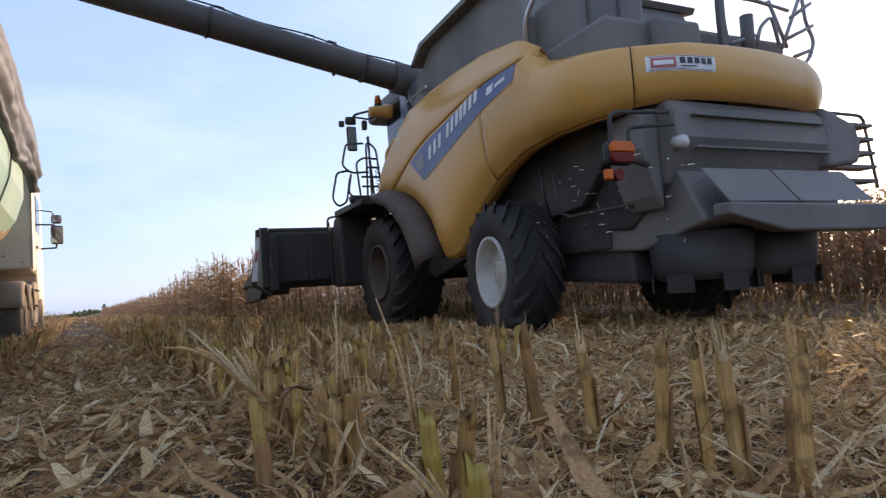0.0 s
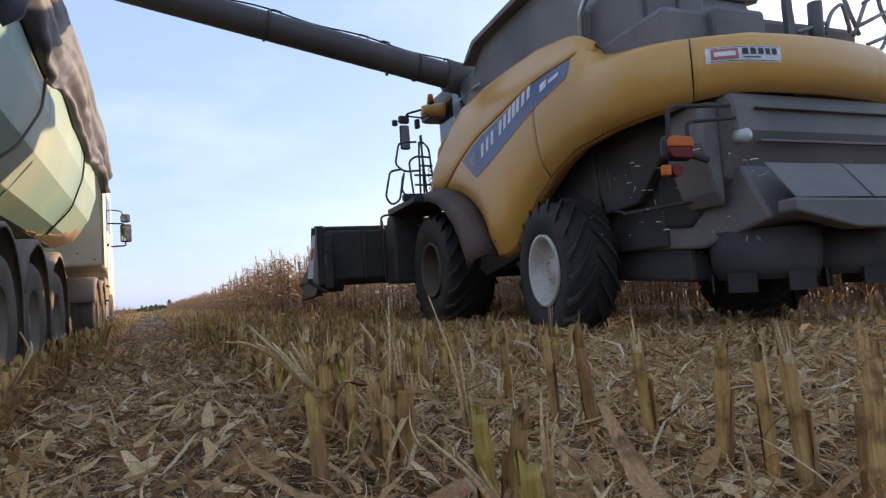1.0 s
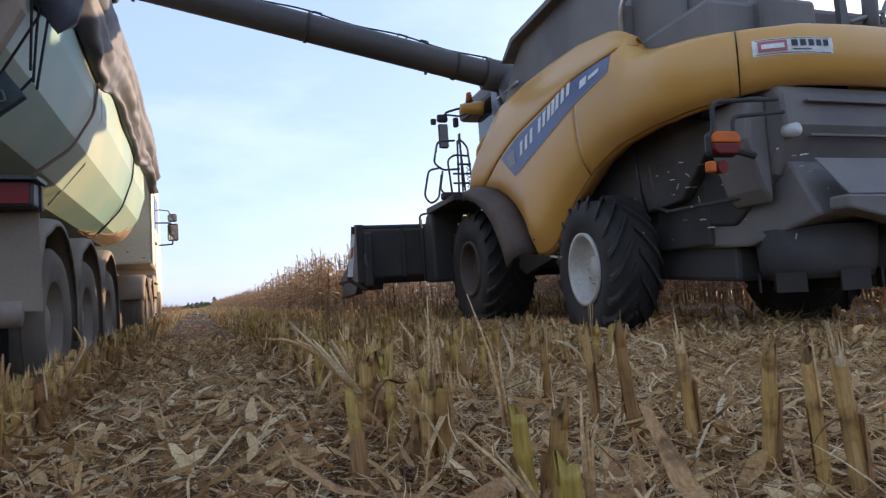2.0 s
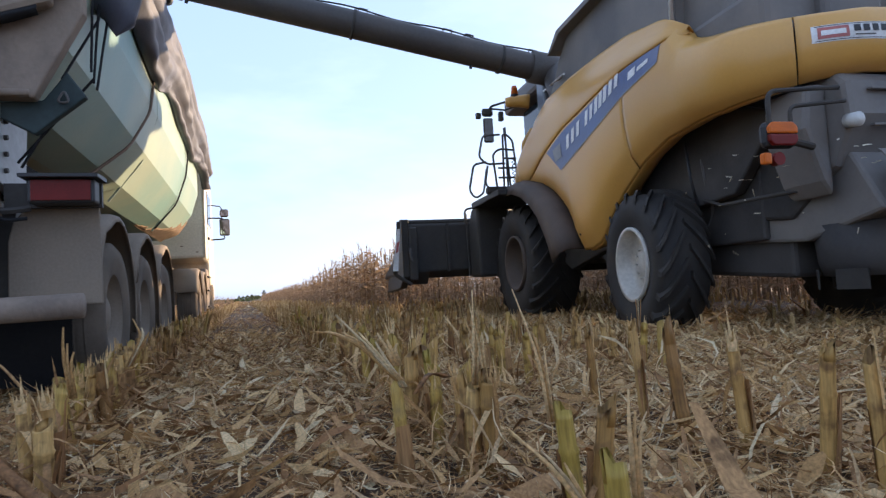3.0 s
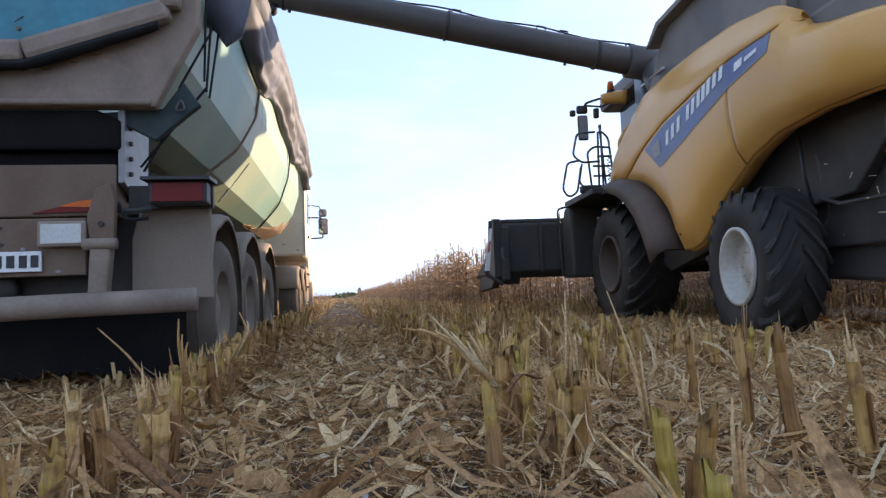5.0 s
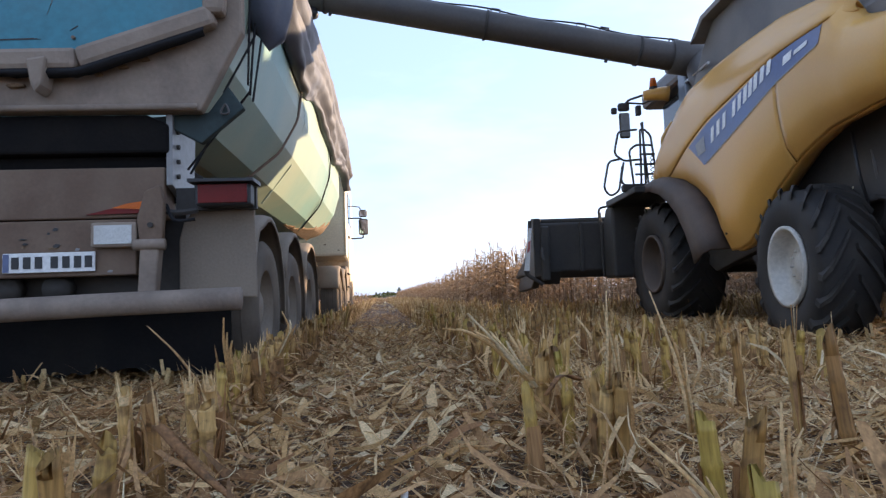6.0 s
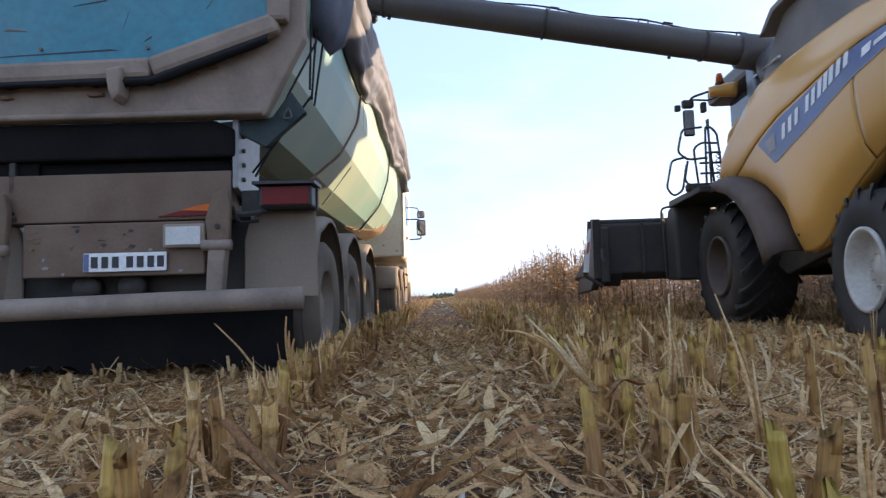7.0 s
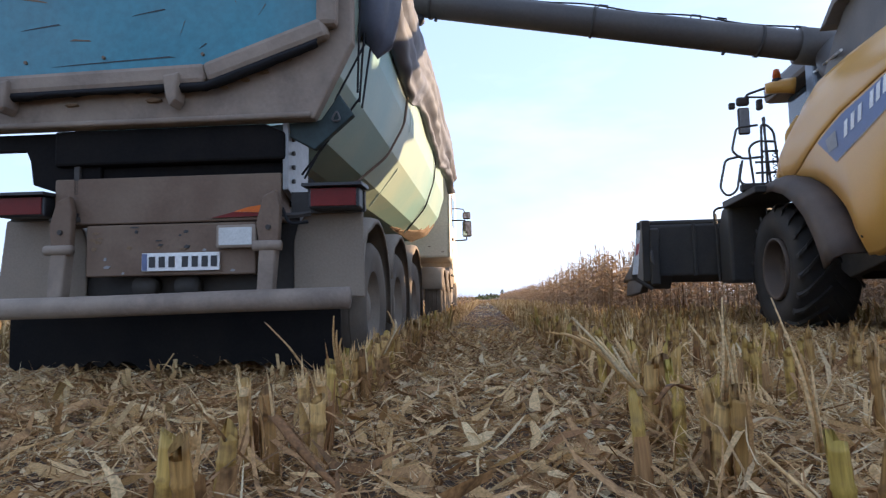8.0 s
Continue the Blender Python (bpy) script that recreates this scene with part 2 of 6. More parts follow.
M_RED = mat("red_print", (0.48, 0.10, 0.10), 0.45, scale=6, fine=40, bump=0.0, dust=DUST, dust_amount=0.3)
M_BLACK = mat("black_print", (0.02, 0.02, 0.022), 0.5, scale=6, fine=40, bump=0.0)
M_CAB = mat("cab_panel", (0.15, 0.19, 0.25), 0.3, col2=(0.12, 0.15, 0.2), scale=2, fine=20, bump=0.0, dust=DUST, dust_amount=0.15)
M_LAMP_RED = mat("red_lens", (0.15, 0.010, 0.008), 0.35, spec=0.2, scale=8, fine=120, bump=0.1, depth=0.003)
M_LAMP_AMBER = mat("amber_lens", (0.60, 0.13, 0.012), 0.35, spec=0.25, scale=8, fine=120, bump=0.1, depth=0.003)
M_LAMP_WHITE = mat("clear_lens", (0.55, 0.56, 0.55), 0.15, col2=(0.42, 0.42, 0.4), scale=8, fine=120, bump=0.1, depth=0.003, dust=DUST, dust_amount=0.2)
M_TEAL = mat("teal_paint", (0.030, 0.215, 0.285), 0.5, spec=0.3, col2=(0.028, 0.165, 0.225), scale=1.5, fine=18, bump=0.03, dust=(0.34, 0.30, 0.25), dust_amount=0.20)
M_AUGER = mat("auger_paint", (0.045, 0.042, 0.045), 0.5, col2=(0.06, 0.055, 0.05), scale=2, fine=25, bump=0.03, dust=DUST, dust_amount=0.15, spec=0.35)
# teal of the tub's corner with its shade mixed into the colour
M_BRACKET = mat("dark_green_steel", (0.030, 0.050, 0.053), 0.6, scale=4, fine=30, bump=0.08, dust=DUST, dust_amount=0.06, spec=0.2)
M_TUB = mat("pale_green_paint", (0.070, 0.265, 0.285), 0.5, spec=0.3, col2=(0.105, 0.265, 0.265), scale=1.0, fine=30, bump=0.01, dust=(0.70, 0.55, 0.32), dust_amount=0.42, grain=0.05)
M_FRAME = mat("muddy_frame_paint", (0.215, 0.165, 0.130), 0.8, col2=(0.11, 0.082, 0.066), scale=5, fine=35, bump=0.3, amount=0.9, dust=(0.33, 0.26, 0.195), dust_amount=0.62)
M_RUSTY = mat("rusty_brown_panel", (0.098, 0.052, 0.030), 0.7, col2=(0.165, 0.110, 0.073), scale=3.5, fine=40, bump=0.2, dust=(0.17, 0.118, 0.078), dust_amount=0.6, amount=0.9)
M_MUDGUARD = mat("dusty_mudguard", (0.17, 0.138, 0.107), 0.8, col2=(0.225, 0.182, 0.14), scale=4, fine=60, bump=0.12, dust=(0.28, 0.215, 0.152), dust_amount=0.6)
M_TARP = mat("tarpaulin", (0.045, 0.052, 0.082), 0.6, col2=(0.085, 0.092, 0.118), scale=3, fine=45, bump=0.15, dust=(0.34, 0.31, 0.28), dust_amount=0.14, grain=0.08)
M_ROPE = mat("dark_rope", (0.02, 0.02, 0.022), 0.8, scale=20, fine=200, bump=0.3, spec=0.15)
M_ORANGE = mat("orange_plastic", (0.85, 0.16, 0.03), 0.5, scale=10, fine=60, bump=0.05)
M_CREAM = mat("cream_cab_paint", (0.80, 0.74, 0.61), 0.4, col2=(0.68, 0.61, 0.48), scale=2, fine=25, bump=0.02, dust=(0.36, 0.29, 0.2), dust_amount=0.4)
M_MUD = mat("dried_mud", (0.20, 0.13, 0.075), 0.95, col2=(0.13, 0.085, 0.05), scale=9, fine=50, bump=0.7, depth=0.02)
M_GLASS = mat("dark_glass", (0.03, 0.04, 0.05), 0.06, scale=2, bump=0.0, amount=0.2)
M_MIRROR = mat("mirror_glass", (0.75, 0.77, 0.8), 0.03, 1.0, scale=2, bump=0.0, amount=0.1)
M_STEEL = mat("bright_steel", (0.55, 0.55, 0.55), 0.3, 0.9, scale=10, bump=0.05)
M_LITTER = island_mat("maize_litter", [(0.184, 0.089, 0.032), (0.516, 0.292, 0.113), (0.762, 0.482, 0.234), (0.283, 0.141, 0.050), (0.870, 0.654, 0.365), (0.406, 0.216, 0.077), (0.209, 0.095, 0.034), (0.615, 0.372, 0.150), (0.870, 0.744, 0.469), (0.320, 0.156, 0.054), (0.136, 0.060, 0.023), (0.689, 0.423, 0.177)], 0.8, 0.25, 150)
M_STALK = island_mat("maize_stubble", [(0.529, 0.318, 0.099), (0.368, 0.199, 0.064), (0.598, 0.368, 0.130), (0.414, 0.234, 0.069), (0.288, 0.144, 0.048), (0.505, 0.329, 0.077), (0.459, 0.269, 0.082)], 0.6, 0.0, 130, (0.17, 0.088, 0.034))
M_GREENSTALK = island_mat("green_stubble", [(0.302, 0.221, 0.043), (0.403, 0.270, 0.057), (0.470, 0.297, 0.076)], 0.5, 0.0, 130, (0.30, 0.19, 0.06))
M_ROWS = island_mat("row_stubble", [(0.476, 0.300, 0.128), (0.364, 0.221, 0.091), (0.616, 0.426, 0.198), (0.420, 0.253, 0.103), (0.728, 0.533, 0.279), (0.504, 0.334, 0.116), (0.308, 0.173, 0.070)], 0.75, 0.15, 110)
M_FIBRE = island_mat("pale_fibre", [(0.80, 0.74, 0.58), (0.72, 0.63, 0.42), (0.84, 0.80, 0.68)], 0.8, 0.35, 120)
M_SHEATH = island_mat("brown_sheath", [(0.382, 0.202, 0.082), (0.506, 0.291, 0.125), (0.273, 0.129, 0.049), (0.574, 0.337, 0.149)], 0.7, 0.2, 110, (0.14, 0.075, 0.032))
M_HUSK = island_mat("husk_strip", [(0.712, 0.453, 0.205), (0.870, 0.654, 0.361), (0.570, 0.332, 0.126), (0.784, 0.524, 0.246), (0.428, 0.226, 0.078), (0.870, 0.714, 0.451)], 0.75, 0.35, 130)
M_CORN = island_mat("dry_maize", [(0.261, 0.167, 0.095), (0.370, 0.254, 0.155), (0.293, 0.189, 0.107), (0.478, 0.356, 0.235), (0.185, 0.113, 0.064)], 0.75, 0.5, 12)
M_BARK = mat("bark", (0.12, 0.09, 0.065), 0.9, scale=8, fine=60, bump=0.5)
M_LEAF = island_mat("tree_leaves", [(0.045, 0.065, 0.025), (0.07, 0.085, 0.035), (0.10, 0.10, 0.04)], 0.7, 0.3, 5)


# ---- ground ----
def ground_height(x, y):
    far = math.hypot(x, y)
    k = max(0.0, 1 - far / 60)
    return k * (0.035 * noise.noise((x * 0.9, y * 0.9, 0)) + 0.02 * noise.noise((x * 3.1, y * 3.1, 5)))


def build_ground():
    def steps(a, b, near, n):
        return sorted({*[near + (b - near) * (i / n) ** 3 for i in range(n + 1)], *[near - (near - a) * (i / n) ** 3 for i in range(n + 1)]})

    xs, ys = steps(-900, 900, 0.5, 70), steps(-300, 1500, 3.0, 80)
    rows = [[(x, y, ground_height(x, y)) for x in xs] for y in ys]
    return tagged(part("ground", sheet(rows), M_SOIL, smooth=True), "brown harvested field soil under maize litter", "ground", kind="structure")


ground = build_ground()

RNG = np.random.default_rng(7)


# ---- litter: shredded leaves, husks and bits of stalk lying on the ground ----
def strips(n, centre, length, width, lift, tilt, curl, rng):
    """Many bent strips: arrays of vertices and quads."""
    k = 4
    t = np.linspace(-0.5, 0.5, k)
    ang = rng.uniform(0, 2 * np.pi, n)
    ux, uy = np.cos(ang), np.sin(ang)
    pitch = rng.normal(0, tilt, n)
    roll = rng.normal(0, 0.5, n)
    roll = roll[:, None] + rng.normal(0, 0.7, n)[:, None] * (t[None, :] + 0.5)
    bend, arch = rng.normal(0, curl, n), rng.normal(0, curl, n)
    s = t[None, :] * length[:, None]
    off = bend[:, None] * (t[None, :] ** 2 - 0.08) * length[:, None]
    px = centre[:, 0, None] + ux[:, None] * s * np.cos(pitch)[:, None] - uy[:, None] * off
    py = centre[:, 1, None] + uy[:, None] * s * np.cos(pitch)[:, None] + ux[:, None] * off
    pz = np.abs(s * np.sin(pitch)[:, None] + 0.5 * length[:, None] * np.abs(np.sin(pitch))[:, None]) + lift[:, None] + arch[:, None] * (t[None, :] ** 2) * length[:, None] * 0.8
    taper = rng.uniform(0.55, 1.0, (n, 1))
    skew = 1 + rng.uniform(-0.5, 0.5, (n, 1)) * t[None, :] * 2
    w = width[:, None] * (1 - (2 * np.abs(t[None, :])) ** 3 * taper) * 0.5 * skew
    wx, wy, wz = -uy[:, None] * w * np.cos(roll), ux[:, None] * w * np.cos(roll), w * np.sin(roll)
    a = np.stack([px + wx, py + wy, pz + wz], -1)
    b = np.stack([px - wx, py - wy, pz - wz], -1)
    v = np.stack([a, b], 2).reshape(n * k * 2, 3)
    base = (np.arange(n) * k * 2)[:, None]
    q = np.concatenate([np.stack([base + 2 * i, base + 2 * i + 1, base + 2 * i + 3, base + 2 * i + 2], -1) for i in range(k - 1)], 1).reshape(-1, 4)
    return v, q


def litter_places(n, y_lo, y_hi, x_lo, x_hi, power=1.6):
    y = y_lo + (y_hi - y_lo) * RNG.random(n) ** power
    x = RNG.uniform(x_lo, x_hi, n)
    return np.stack([x, y], -1)


def build_litter():
    n = 170000
    c = np.concatenate([litter_places(n, -1.0, 9.0, -4.5, 6.0, 1.5), litter_places(14000, -7.0, 12.0, -12.0, 11.0, 1.0), litter_places(30000, -8.0, -0.8, -8.0, 9.0, 0.9), litter_places(26000, 6.0, 30.0, -9.0, 8.0, 1.4), litter_places(16000, 24.0, 95.0, -14.0, 3.5, 1.3)])
    m = len(c)
    far = np.clip(c[:, 1] / 12, 0, 1) + np.clip((c[:, 1] - 24) / 9, 0, 6)
    far += np.clip((-1.0 - c[:, 1]) / 2, 0, 1)
    length = RNG.gamma(2.0, 0.027, m).clip(0.012, 0.26) * (1 + 0.7 * far)
    width = RNG.gamma(2.0, 0.0036, m).clip(0.002, 0.026) * (1 + 0.8 * far)
    v, q = strips(m, c, length, width, RNG.uniform(0.004, 0.075, m) * RNG.random(m) ** 0.5, 0.3, 0.6, RNG)
    loose("maize_litter", v, q, M_LITTER, "pale shredded maize leaves and husks covering the field", "crop litter")
    n = 9000
    c = litter_places(n, 0.1, 10.0, -3.5, 5.5, 1.5)
    v, q = strips(n, c, RNG.uniform(0.05, 0.19, n), RNG.gamma(4.0, 0.0062, n).clip(0.008, 0.05), RNG.uniform(0.03, 0.09, n), 0.33, 0.55, RNG)
    loose("husk_litter", v, q, M_HUSK, "broad pale maize husks lying on the field", "crop litter", smooth=True)
    n = 30000
    c = litter_places(n, 0.2, 16.0, -5.0, 7.0, 1.5)
    v, q = strips(n, c, RNG.uniform(0.06, 0.26, n), RNG.uniform(0.002, 0.006, n), RNG.uniform(0.02, 0.08, n), 0.35, 0.2, RNG)
    loose("straw_litter", v, q, M_LITTER, "thin straws of maize standing up from the litter", "crop litter")
    n = 45000
    c = litter_places(n, 0.2, 6.0, -2.6, 3.2, 1.5)
    v, q = strips(n, c, RNG.uniform(0.02, 0.08, n), RNG.uniform(0.0012, 0.0038, n), RNG.uniform(0.03, 0.095, n), 0.45, 0.5, RNG)
    loose("fine_litter", v, q, M_LITTER, "fine maize fibres and chaff strewn over the litter", "crop litter")
    # whole leaves and crumpled husks, dark and pale, among the chopped bits
    n = 2600
    c = litter_places(n, 0.3, 8.0, -3.0, 4.5, 1.4)
    v, q = strips(n, c, RNG.uniform(0.16, 0.38, n), RNG.gamma(4.0, 0.0075, n).clip(0.012, 0.055), RNG.uniform(0.02, 0.07, n), 0.16, 0.9, RNG)
    loose("leaf_litter", v, q, M_SHEATH, "long brown dry maize leaves lying across the litter", "crop litter", smooth=True)
    n = 26000
    c = litter_places(n, 0.2, 9.0, 0.75, 5.5, 1.3)
    v, q = strips(n, c, RNG.gamma(2.0, 0.035, n).clip(0.02, 0.22), RNG.gamma(2.0, 0.004, n).clip(0.002, 0.02), RNG.uniform(0.04, 0.10, n), 0.35, 0.5, RNG)
    loose("chopped_straw", v, q, M_HUSK, "pale fresh chopped maize straw spread behind the combine", "crop litter")


# ---- stubble ----
def stalk_bm(rng, h, r, ragged):
    """A cut maize stalk with nodes, a slanted split top."""
    bm = bmesh.new()
    lx, ly = rng.uniform(-0.07, 0.07), rng.uniform(-0.07, 0.07)
    zs = [-0.03, 0.02, h * 0.3, h * 0.33, h * 0.36, h * 0.68, h * 0.71, h * 0.74, h * 0.93, h]
    rs = [1.25, 1.15, 1.0, 1.14, 0.98, 0.94, 1.08, 0.92, 0.92, 0.9]
    sides, rings = 9, []
    cut = rng.uniform(0, 2 * math.pi)
    flat = rng.uniform(0.8, 1.0)
    for i, (z, k) in enumerate(zip(zs, rs)):
        ring = []
        for j in range(sides):
            a = 2 * math.pi * j / sides
            zz = z
            if i == len(zs) - 1:
                zz += 0.02 * math.cos(a - cut) + ragged * rng.uniform(-0.5, 1.0)
            ring.append(bm.verts.new((lx * zz / h * h + r * k * math.cos(a), ly * zz / h * h + r * k * flat * math.sin(a), zz)))
        rings.append(ring)
    for a, b in zip(rings, rings[1:]):
        for j in range(sides):
            bm.faces.new((a[j], a[(j + 1) % sides], b[(j + 1) % sides], b[j]))
    low = [bm.verts.new((v.co.x * 0.98, v.co.y * 0.98, h - 0.035)) for v in rings[-1]]
    for j in range(sides):
        bm.faces.new((rings[-1][j], rings[-1][(j + 1) % sides], low[(j + 1) % sides], low[j]))
    bm.faces.new(low)
    return bm


def blade_bm(rng, base, direction, length, width, droop, twist=0.6, n=7):
    """A dry leaf or fibre that leaves base along direction and droops."""
    bm = bmesh.new()
    d, p = Vector(direction).normalized(), Vector(base)
    side = d.cross(Vector((0, 0, 1)))
    side = side.normalized() if side.length > 0.05 else Vector((1, 0, 0))
    rows, tw = [], rng.uniform(-0.5, 0.5)
    for i in range(n + 1):
        f = i / n
        w = width * (0.55 + 0.45 * math.sin(math.pi * min(1, f * 1.1 + 0.12))) * (1 - f ** 3 * 0.85)
        c = side * math.cos(tw) + Vector((0, 0, 1)) * math.sin(tw) * 0.7
        mid = p + Vector((0, 0, -0.15 * w))
        rows.append([p - c * w * 0.5, mid, p + c * w * 0.5])
        p = p + d * (length / n)
        d = (d + Vector((rng.uniform(-0.08, 0.08), rng.uniform(-0.08, 0.08), -droop / n))).normalized()
        tw += rng.uniform(-twist, twist) / n * 2
    return sheet(rows, bm)


def build_stubble():
    rng = random.Random(11)
    kinds = []
    for k in range(14):
        h = 0.25 + 0.012 * k
        green = k in (2, 12)
        me = bpy.data.meshes.new("maize_stub")
        bm = stalk_bm(rng, h, rng.uniform(0.021, 0.026), 0.006 if k % 4 else 0.03)
        bmesh.ops.recalc_face_normals(bm, faces=bm.faces)
        bm.to_mesh(me)
        bm.free()
        me.polygons.foreach_set("use_smooth", [True] * len(me.polygons))
        me.materials.append(M_GREENSTALK if green else M_STALK)
        leaves = []
        for q in range(rng.choice((2, 3, 3, 4))):
            up = rng.random() < 0.45
            if up:
                bm = blade_bm(rng, (rng.uniform(-0.012, 0.012), rng.uniform(-0.012, 0.012), h * 0.7), (rng.uniform(-0.25, 0.25), rng.uniform(-0.25, 0.25), 1), rng.uniform(0.08, 0.17), rng.uniform(0.006, 0.016), rng.uniform(0, 0.4))
            else:
                a = rng.uniform(0, 6.28)
                bm = blade_bm(rng, (0.012 * math.cos(a), 0.012 * math.sin(a), h * rng.uniform(0.35, 0.75)), (0.55 * math.cos(a), 0.55 * math.sin(a), rng.uniform(-1.0, 0.5)), rng.uniform(0.10, 0.2), rng.uniform(0.010, 0.026), rng.uniform(1.0, 2.0))
            lm = bpy.data.meshes.new("leaf_sheath")
            bm.to_mesh(lm)
            bm.free()
            lm.materials.append(M_HUSK if up or q % 2 else M_SHEATH)
            lm.polygons.foreach_set("use_smooth", [True] * len(lm.polygons))
            leaves.append(lm)
        # sheath that wraps the foot of the stalk
        bm = bmesh.new()
        rows = []
        a0 = rng.uniform(0, 6.28)
        for i in range(6):
            f = i / 5
            z = h * (0.02 + rng.uniform(0.62, 0.7) * f)
            rr = 0.0265 + 0.004 * math.sin(f * 3) + 0.008 * f * f
            rows.append([(rr * math.cos(a0 + b), rr * math.sin(a0 + b), z) for b in np.linspace(-1.5 + 0.9 * f, 1.5 - 0.6 * f, 5)])
        sheet(rows, bm)
        lm = bpy.data.meshes.new("leaf_sheath")
        bm.to_mesh(lm)
        bm.free()
        lm.materials.append(M_SHEATH)
        leaves.append(lm)
        # pale fibres torn out of the cut
        bm, m = bmesh.new(), 16
        low = [bm.verts.new((0.014 * math.cos(6.283 * j / m), 0.014 * math.sin(6.283 * j / m), h - 0.025)) for j in range(m)]
        top = []
        for j in range(m):
            a, tall = 6.283 * j / m, (rng.uniform(0.015, 0.085) if j % 2 and rng.random() < 0.6 else 0.0)
            top.append(bm.verts.new(((0.015 + tall * 0.06) * math.cos(a), (0.015 + tall * 0.06) * math.sin(a), h - 0.004 + tall)))
        for j in range(m):
            bm.faces.new((low[j], low[(j + 1) % m], top[(j + 1) % m], top[j]))
        lm = bpy.data.meshes.new("torn_fibre")
        bm.to_mesh(lm)
        bm.free()
        lm.materials.append(M_HUSK)
        if k % 5 in (1, 3):
            leaves.append(lm)
        kinds.append((h, me, leaves, green))

    def put(x, y, h, kind=None, wide=1.0):
        hh, me, leaves, green = kinds[kind if kind is not None else rng.randrange(14)]
        ob = new("maize_stub", me)
        lab = "green-yellow cut maize stalk standing in the stubble row" if green else "dry brown cut maize stalk standing in the stubble row"
        tagged(ob, lab, "stubble", "stubble rows")
        ob.matrix_basis = pose(x, y, ground_height(x, y) - 0.005, rng.uniform(-6, 6), rng.uniform(-6, 6), rng.uniform(0, 360)) @ Matrix.Diagonal((wide, wide, h / hh, 1))
        for lm in leaves:
            lf = new(lm.name.split(".")[0], lm)
            lf.parent = ob

    # stalks that stand nearest, row by row
    near = [(0.66, 1.95, 0.30, 1, 1.25), (0.70, 1.80, 0.30, 3, 1.3), (0.64, 1.86, 0.28, 4, 1.2), (0.43, 1.79, 0.30, 2, 0.9), (0.65, 1.19, 0.30, 12, 0.95), (0.70, 1.22, 0.29, 4, 0.85), (0.52, 0.80, 0.33, 12, 0.9),
            (-0.68, 1.29, 0.30, 7, 1.2), (-0.62, 1.31, 0.30, 6, 1.2), (-0.77, 2.02, 0.31, 1, 1.1), (-0.67, 1.95, 0.30, 5, 1.1), (-0.63, 2.2, 0.31, 3, 1.1), (-0.58, 2.24, 0.30, 6, 1.2), (-0.55, 2.05, 0.26, 9, 1.1),
            (-0.68, 2.86, 0.31, 10, 1.1), (-0.66, 2.6, 0.30, 12, 1.1), (-0.70, 1.62, 0.24, 0, 1.2),
            (1.38, 2.00, 0.42, 9, 0.62), (1.36, 1.74, 0.41, 4, 0.86), (1.40, 1.52, 0.40, 3, 0.92), (1.38, 1.25, 0.41, 13, 0.85), (1.36, 1.07, 0.39, 5, 0.75), (1.38, 0.99, 0.40, 8, 0.85), (1.40, 0.86, 0.41, 11, 0.9), (1.37, 2.3, 0.38, 6, 0.8)]
    for x, y, h, k, w in near:
        put(x, y, h, k, w)
    # split stalks that stand up or lean out of the rows
    for pts, w, m, lab in (
        ([(0.43, 1.80, 0.30), (0.35, 1.83, 0.42), (0.27, 1.86, 0.52)], 0.020, M_HUSK, "pale split maize stalk leaning from the stubble"),
        ([(0.42, 1.80, 0.32), (0.32, 1.85, 0.43), (0.24, 1.88, 0.47), (0.20, 1.90, 0.475)], 0.022, M_HUSK, "pale split maize stalk leaning from the stubble"),
        ([(0.42, 1.82, 0.36), (0.40, 1.83, 0.42), (0.39, 1.84, 0.46)], 0.024, M_HUSK, "pale torn maize fibres on a broken stalk"),
        ([(0.66, 1.82, 0.28), (0.665, 1.80, 0.42), (0.675, 1.80, 0.57)], 0.016, M_HUSK, "thin upright split maize stalk"),
        ([(0.69, 1.80, 0.28), (0.675, 1.80, 0.42), (0.66, 1.80, 0.53)], 0.012, M_HUSK, "thin upright split maize stalk"),
        ([(0.62, 1.24, 0.28), (0.61, 1.25, 0.42), (0.58, 1.29, 0.57)], 0.013, M_HUSK, "yellow split maize stalk standing up"),
        ([(0.60, 1.90, 0.30), (0.53, 1.86, 0.33), (0.46, 1.78, 0.28)], 0.030, M_SHEATH, "brown dry maize leaf bent over the row"),
        ([(1.38, 2.0, 0.38), (1.385, 2.0, 0.50)], 0.010, M_HUSK, "thin upright split maize stalk"),
        ([(0.50, 0.82, 0.18), (0.44, 0.86, 0.30), (0.39, 0.90, 0.36)], 0.015, M_HUSK, "pale torn maize fibres leaning out of the stubble"),
        ([(0.53, 0.80, 0.25), (0.53, 0.80, 0.36), (0.54, 0.80, 0.42)], 0.015, M_HUSK, "pale torn maize fibres standing on a stalk"),
        ([(-0.56, 2.4, 0.28), (-0.58, 2.4, 0.42), (-0.57, 2.4, 0.52)], 0.018, M_HUSK, "pale split maize stalk standing up"),
        ([(-0.52, 3.2, 0.30), (-0.45, 3.2, 0.44), (-0.48, 3.2, 0.52)], 0.022, M_HUSK, "pale split maize stalk standing up"),
        ([(-0.62, 2.3, 0.25), (-0.72, 2.3, 0.40), (-0.86, 2.4, 0.50)], 0.008, M_SHEATH, "thin bent maize straw"),
        ([(-0.60, 1.75, 0.26), (-0.45, 1.65, 0.14), (-0.25, 1.5, 0.05)], 0.032, M_SHEATH, "brown dry maize leaf bent over the row"),
        ([(0.02, 1.42, 0.05), (0.03, 1.45, 0.08), (0.04, 1.48, 0.13)], 0.030, M_WHITE, "white curled husk lying in the litter"),
    ):
        rows, q = [], rounded(pts, 0.06, 3)
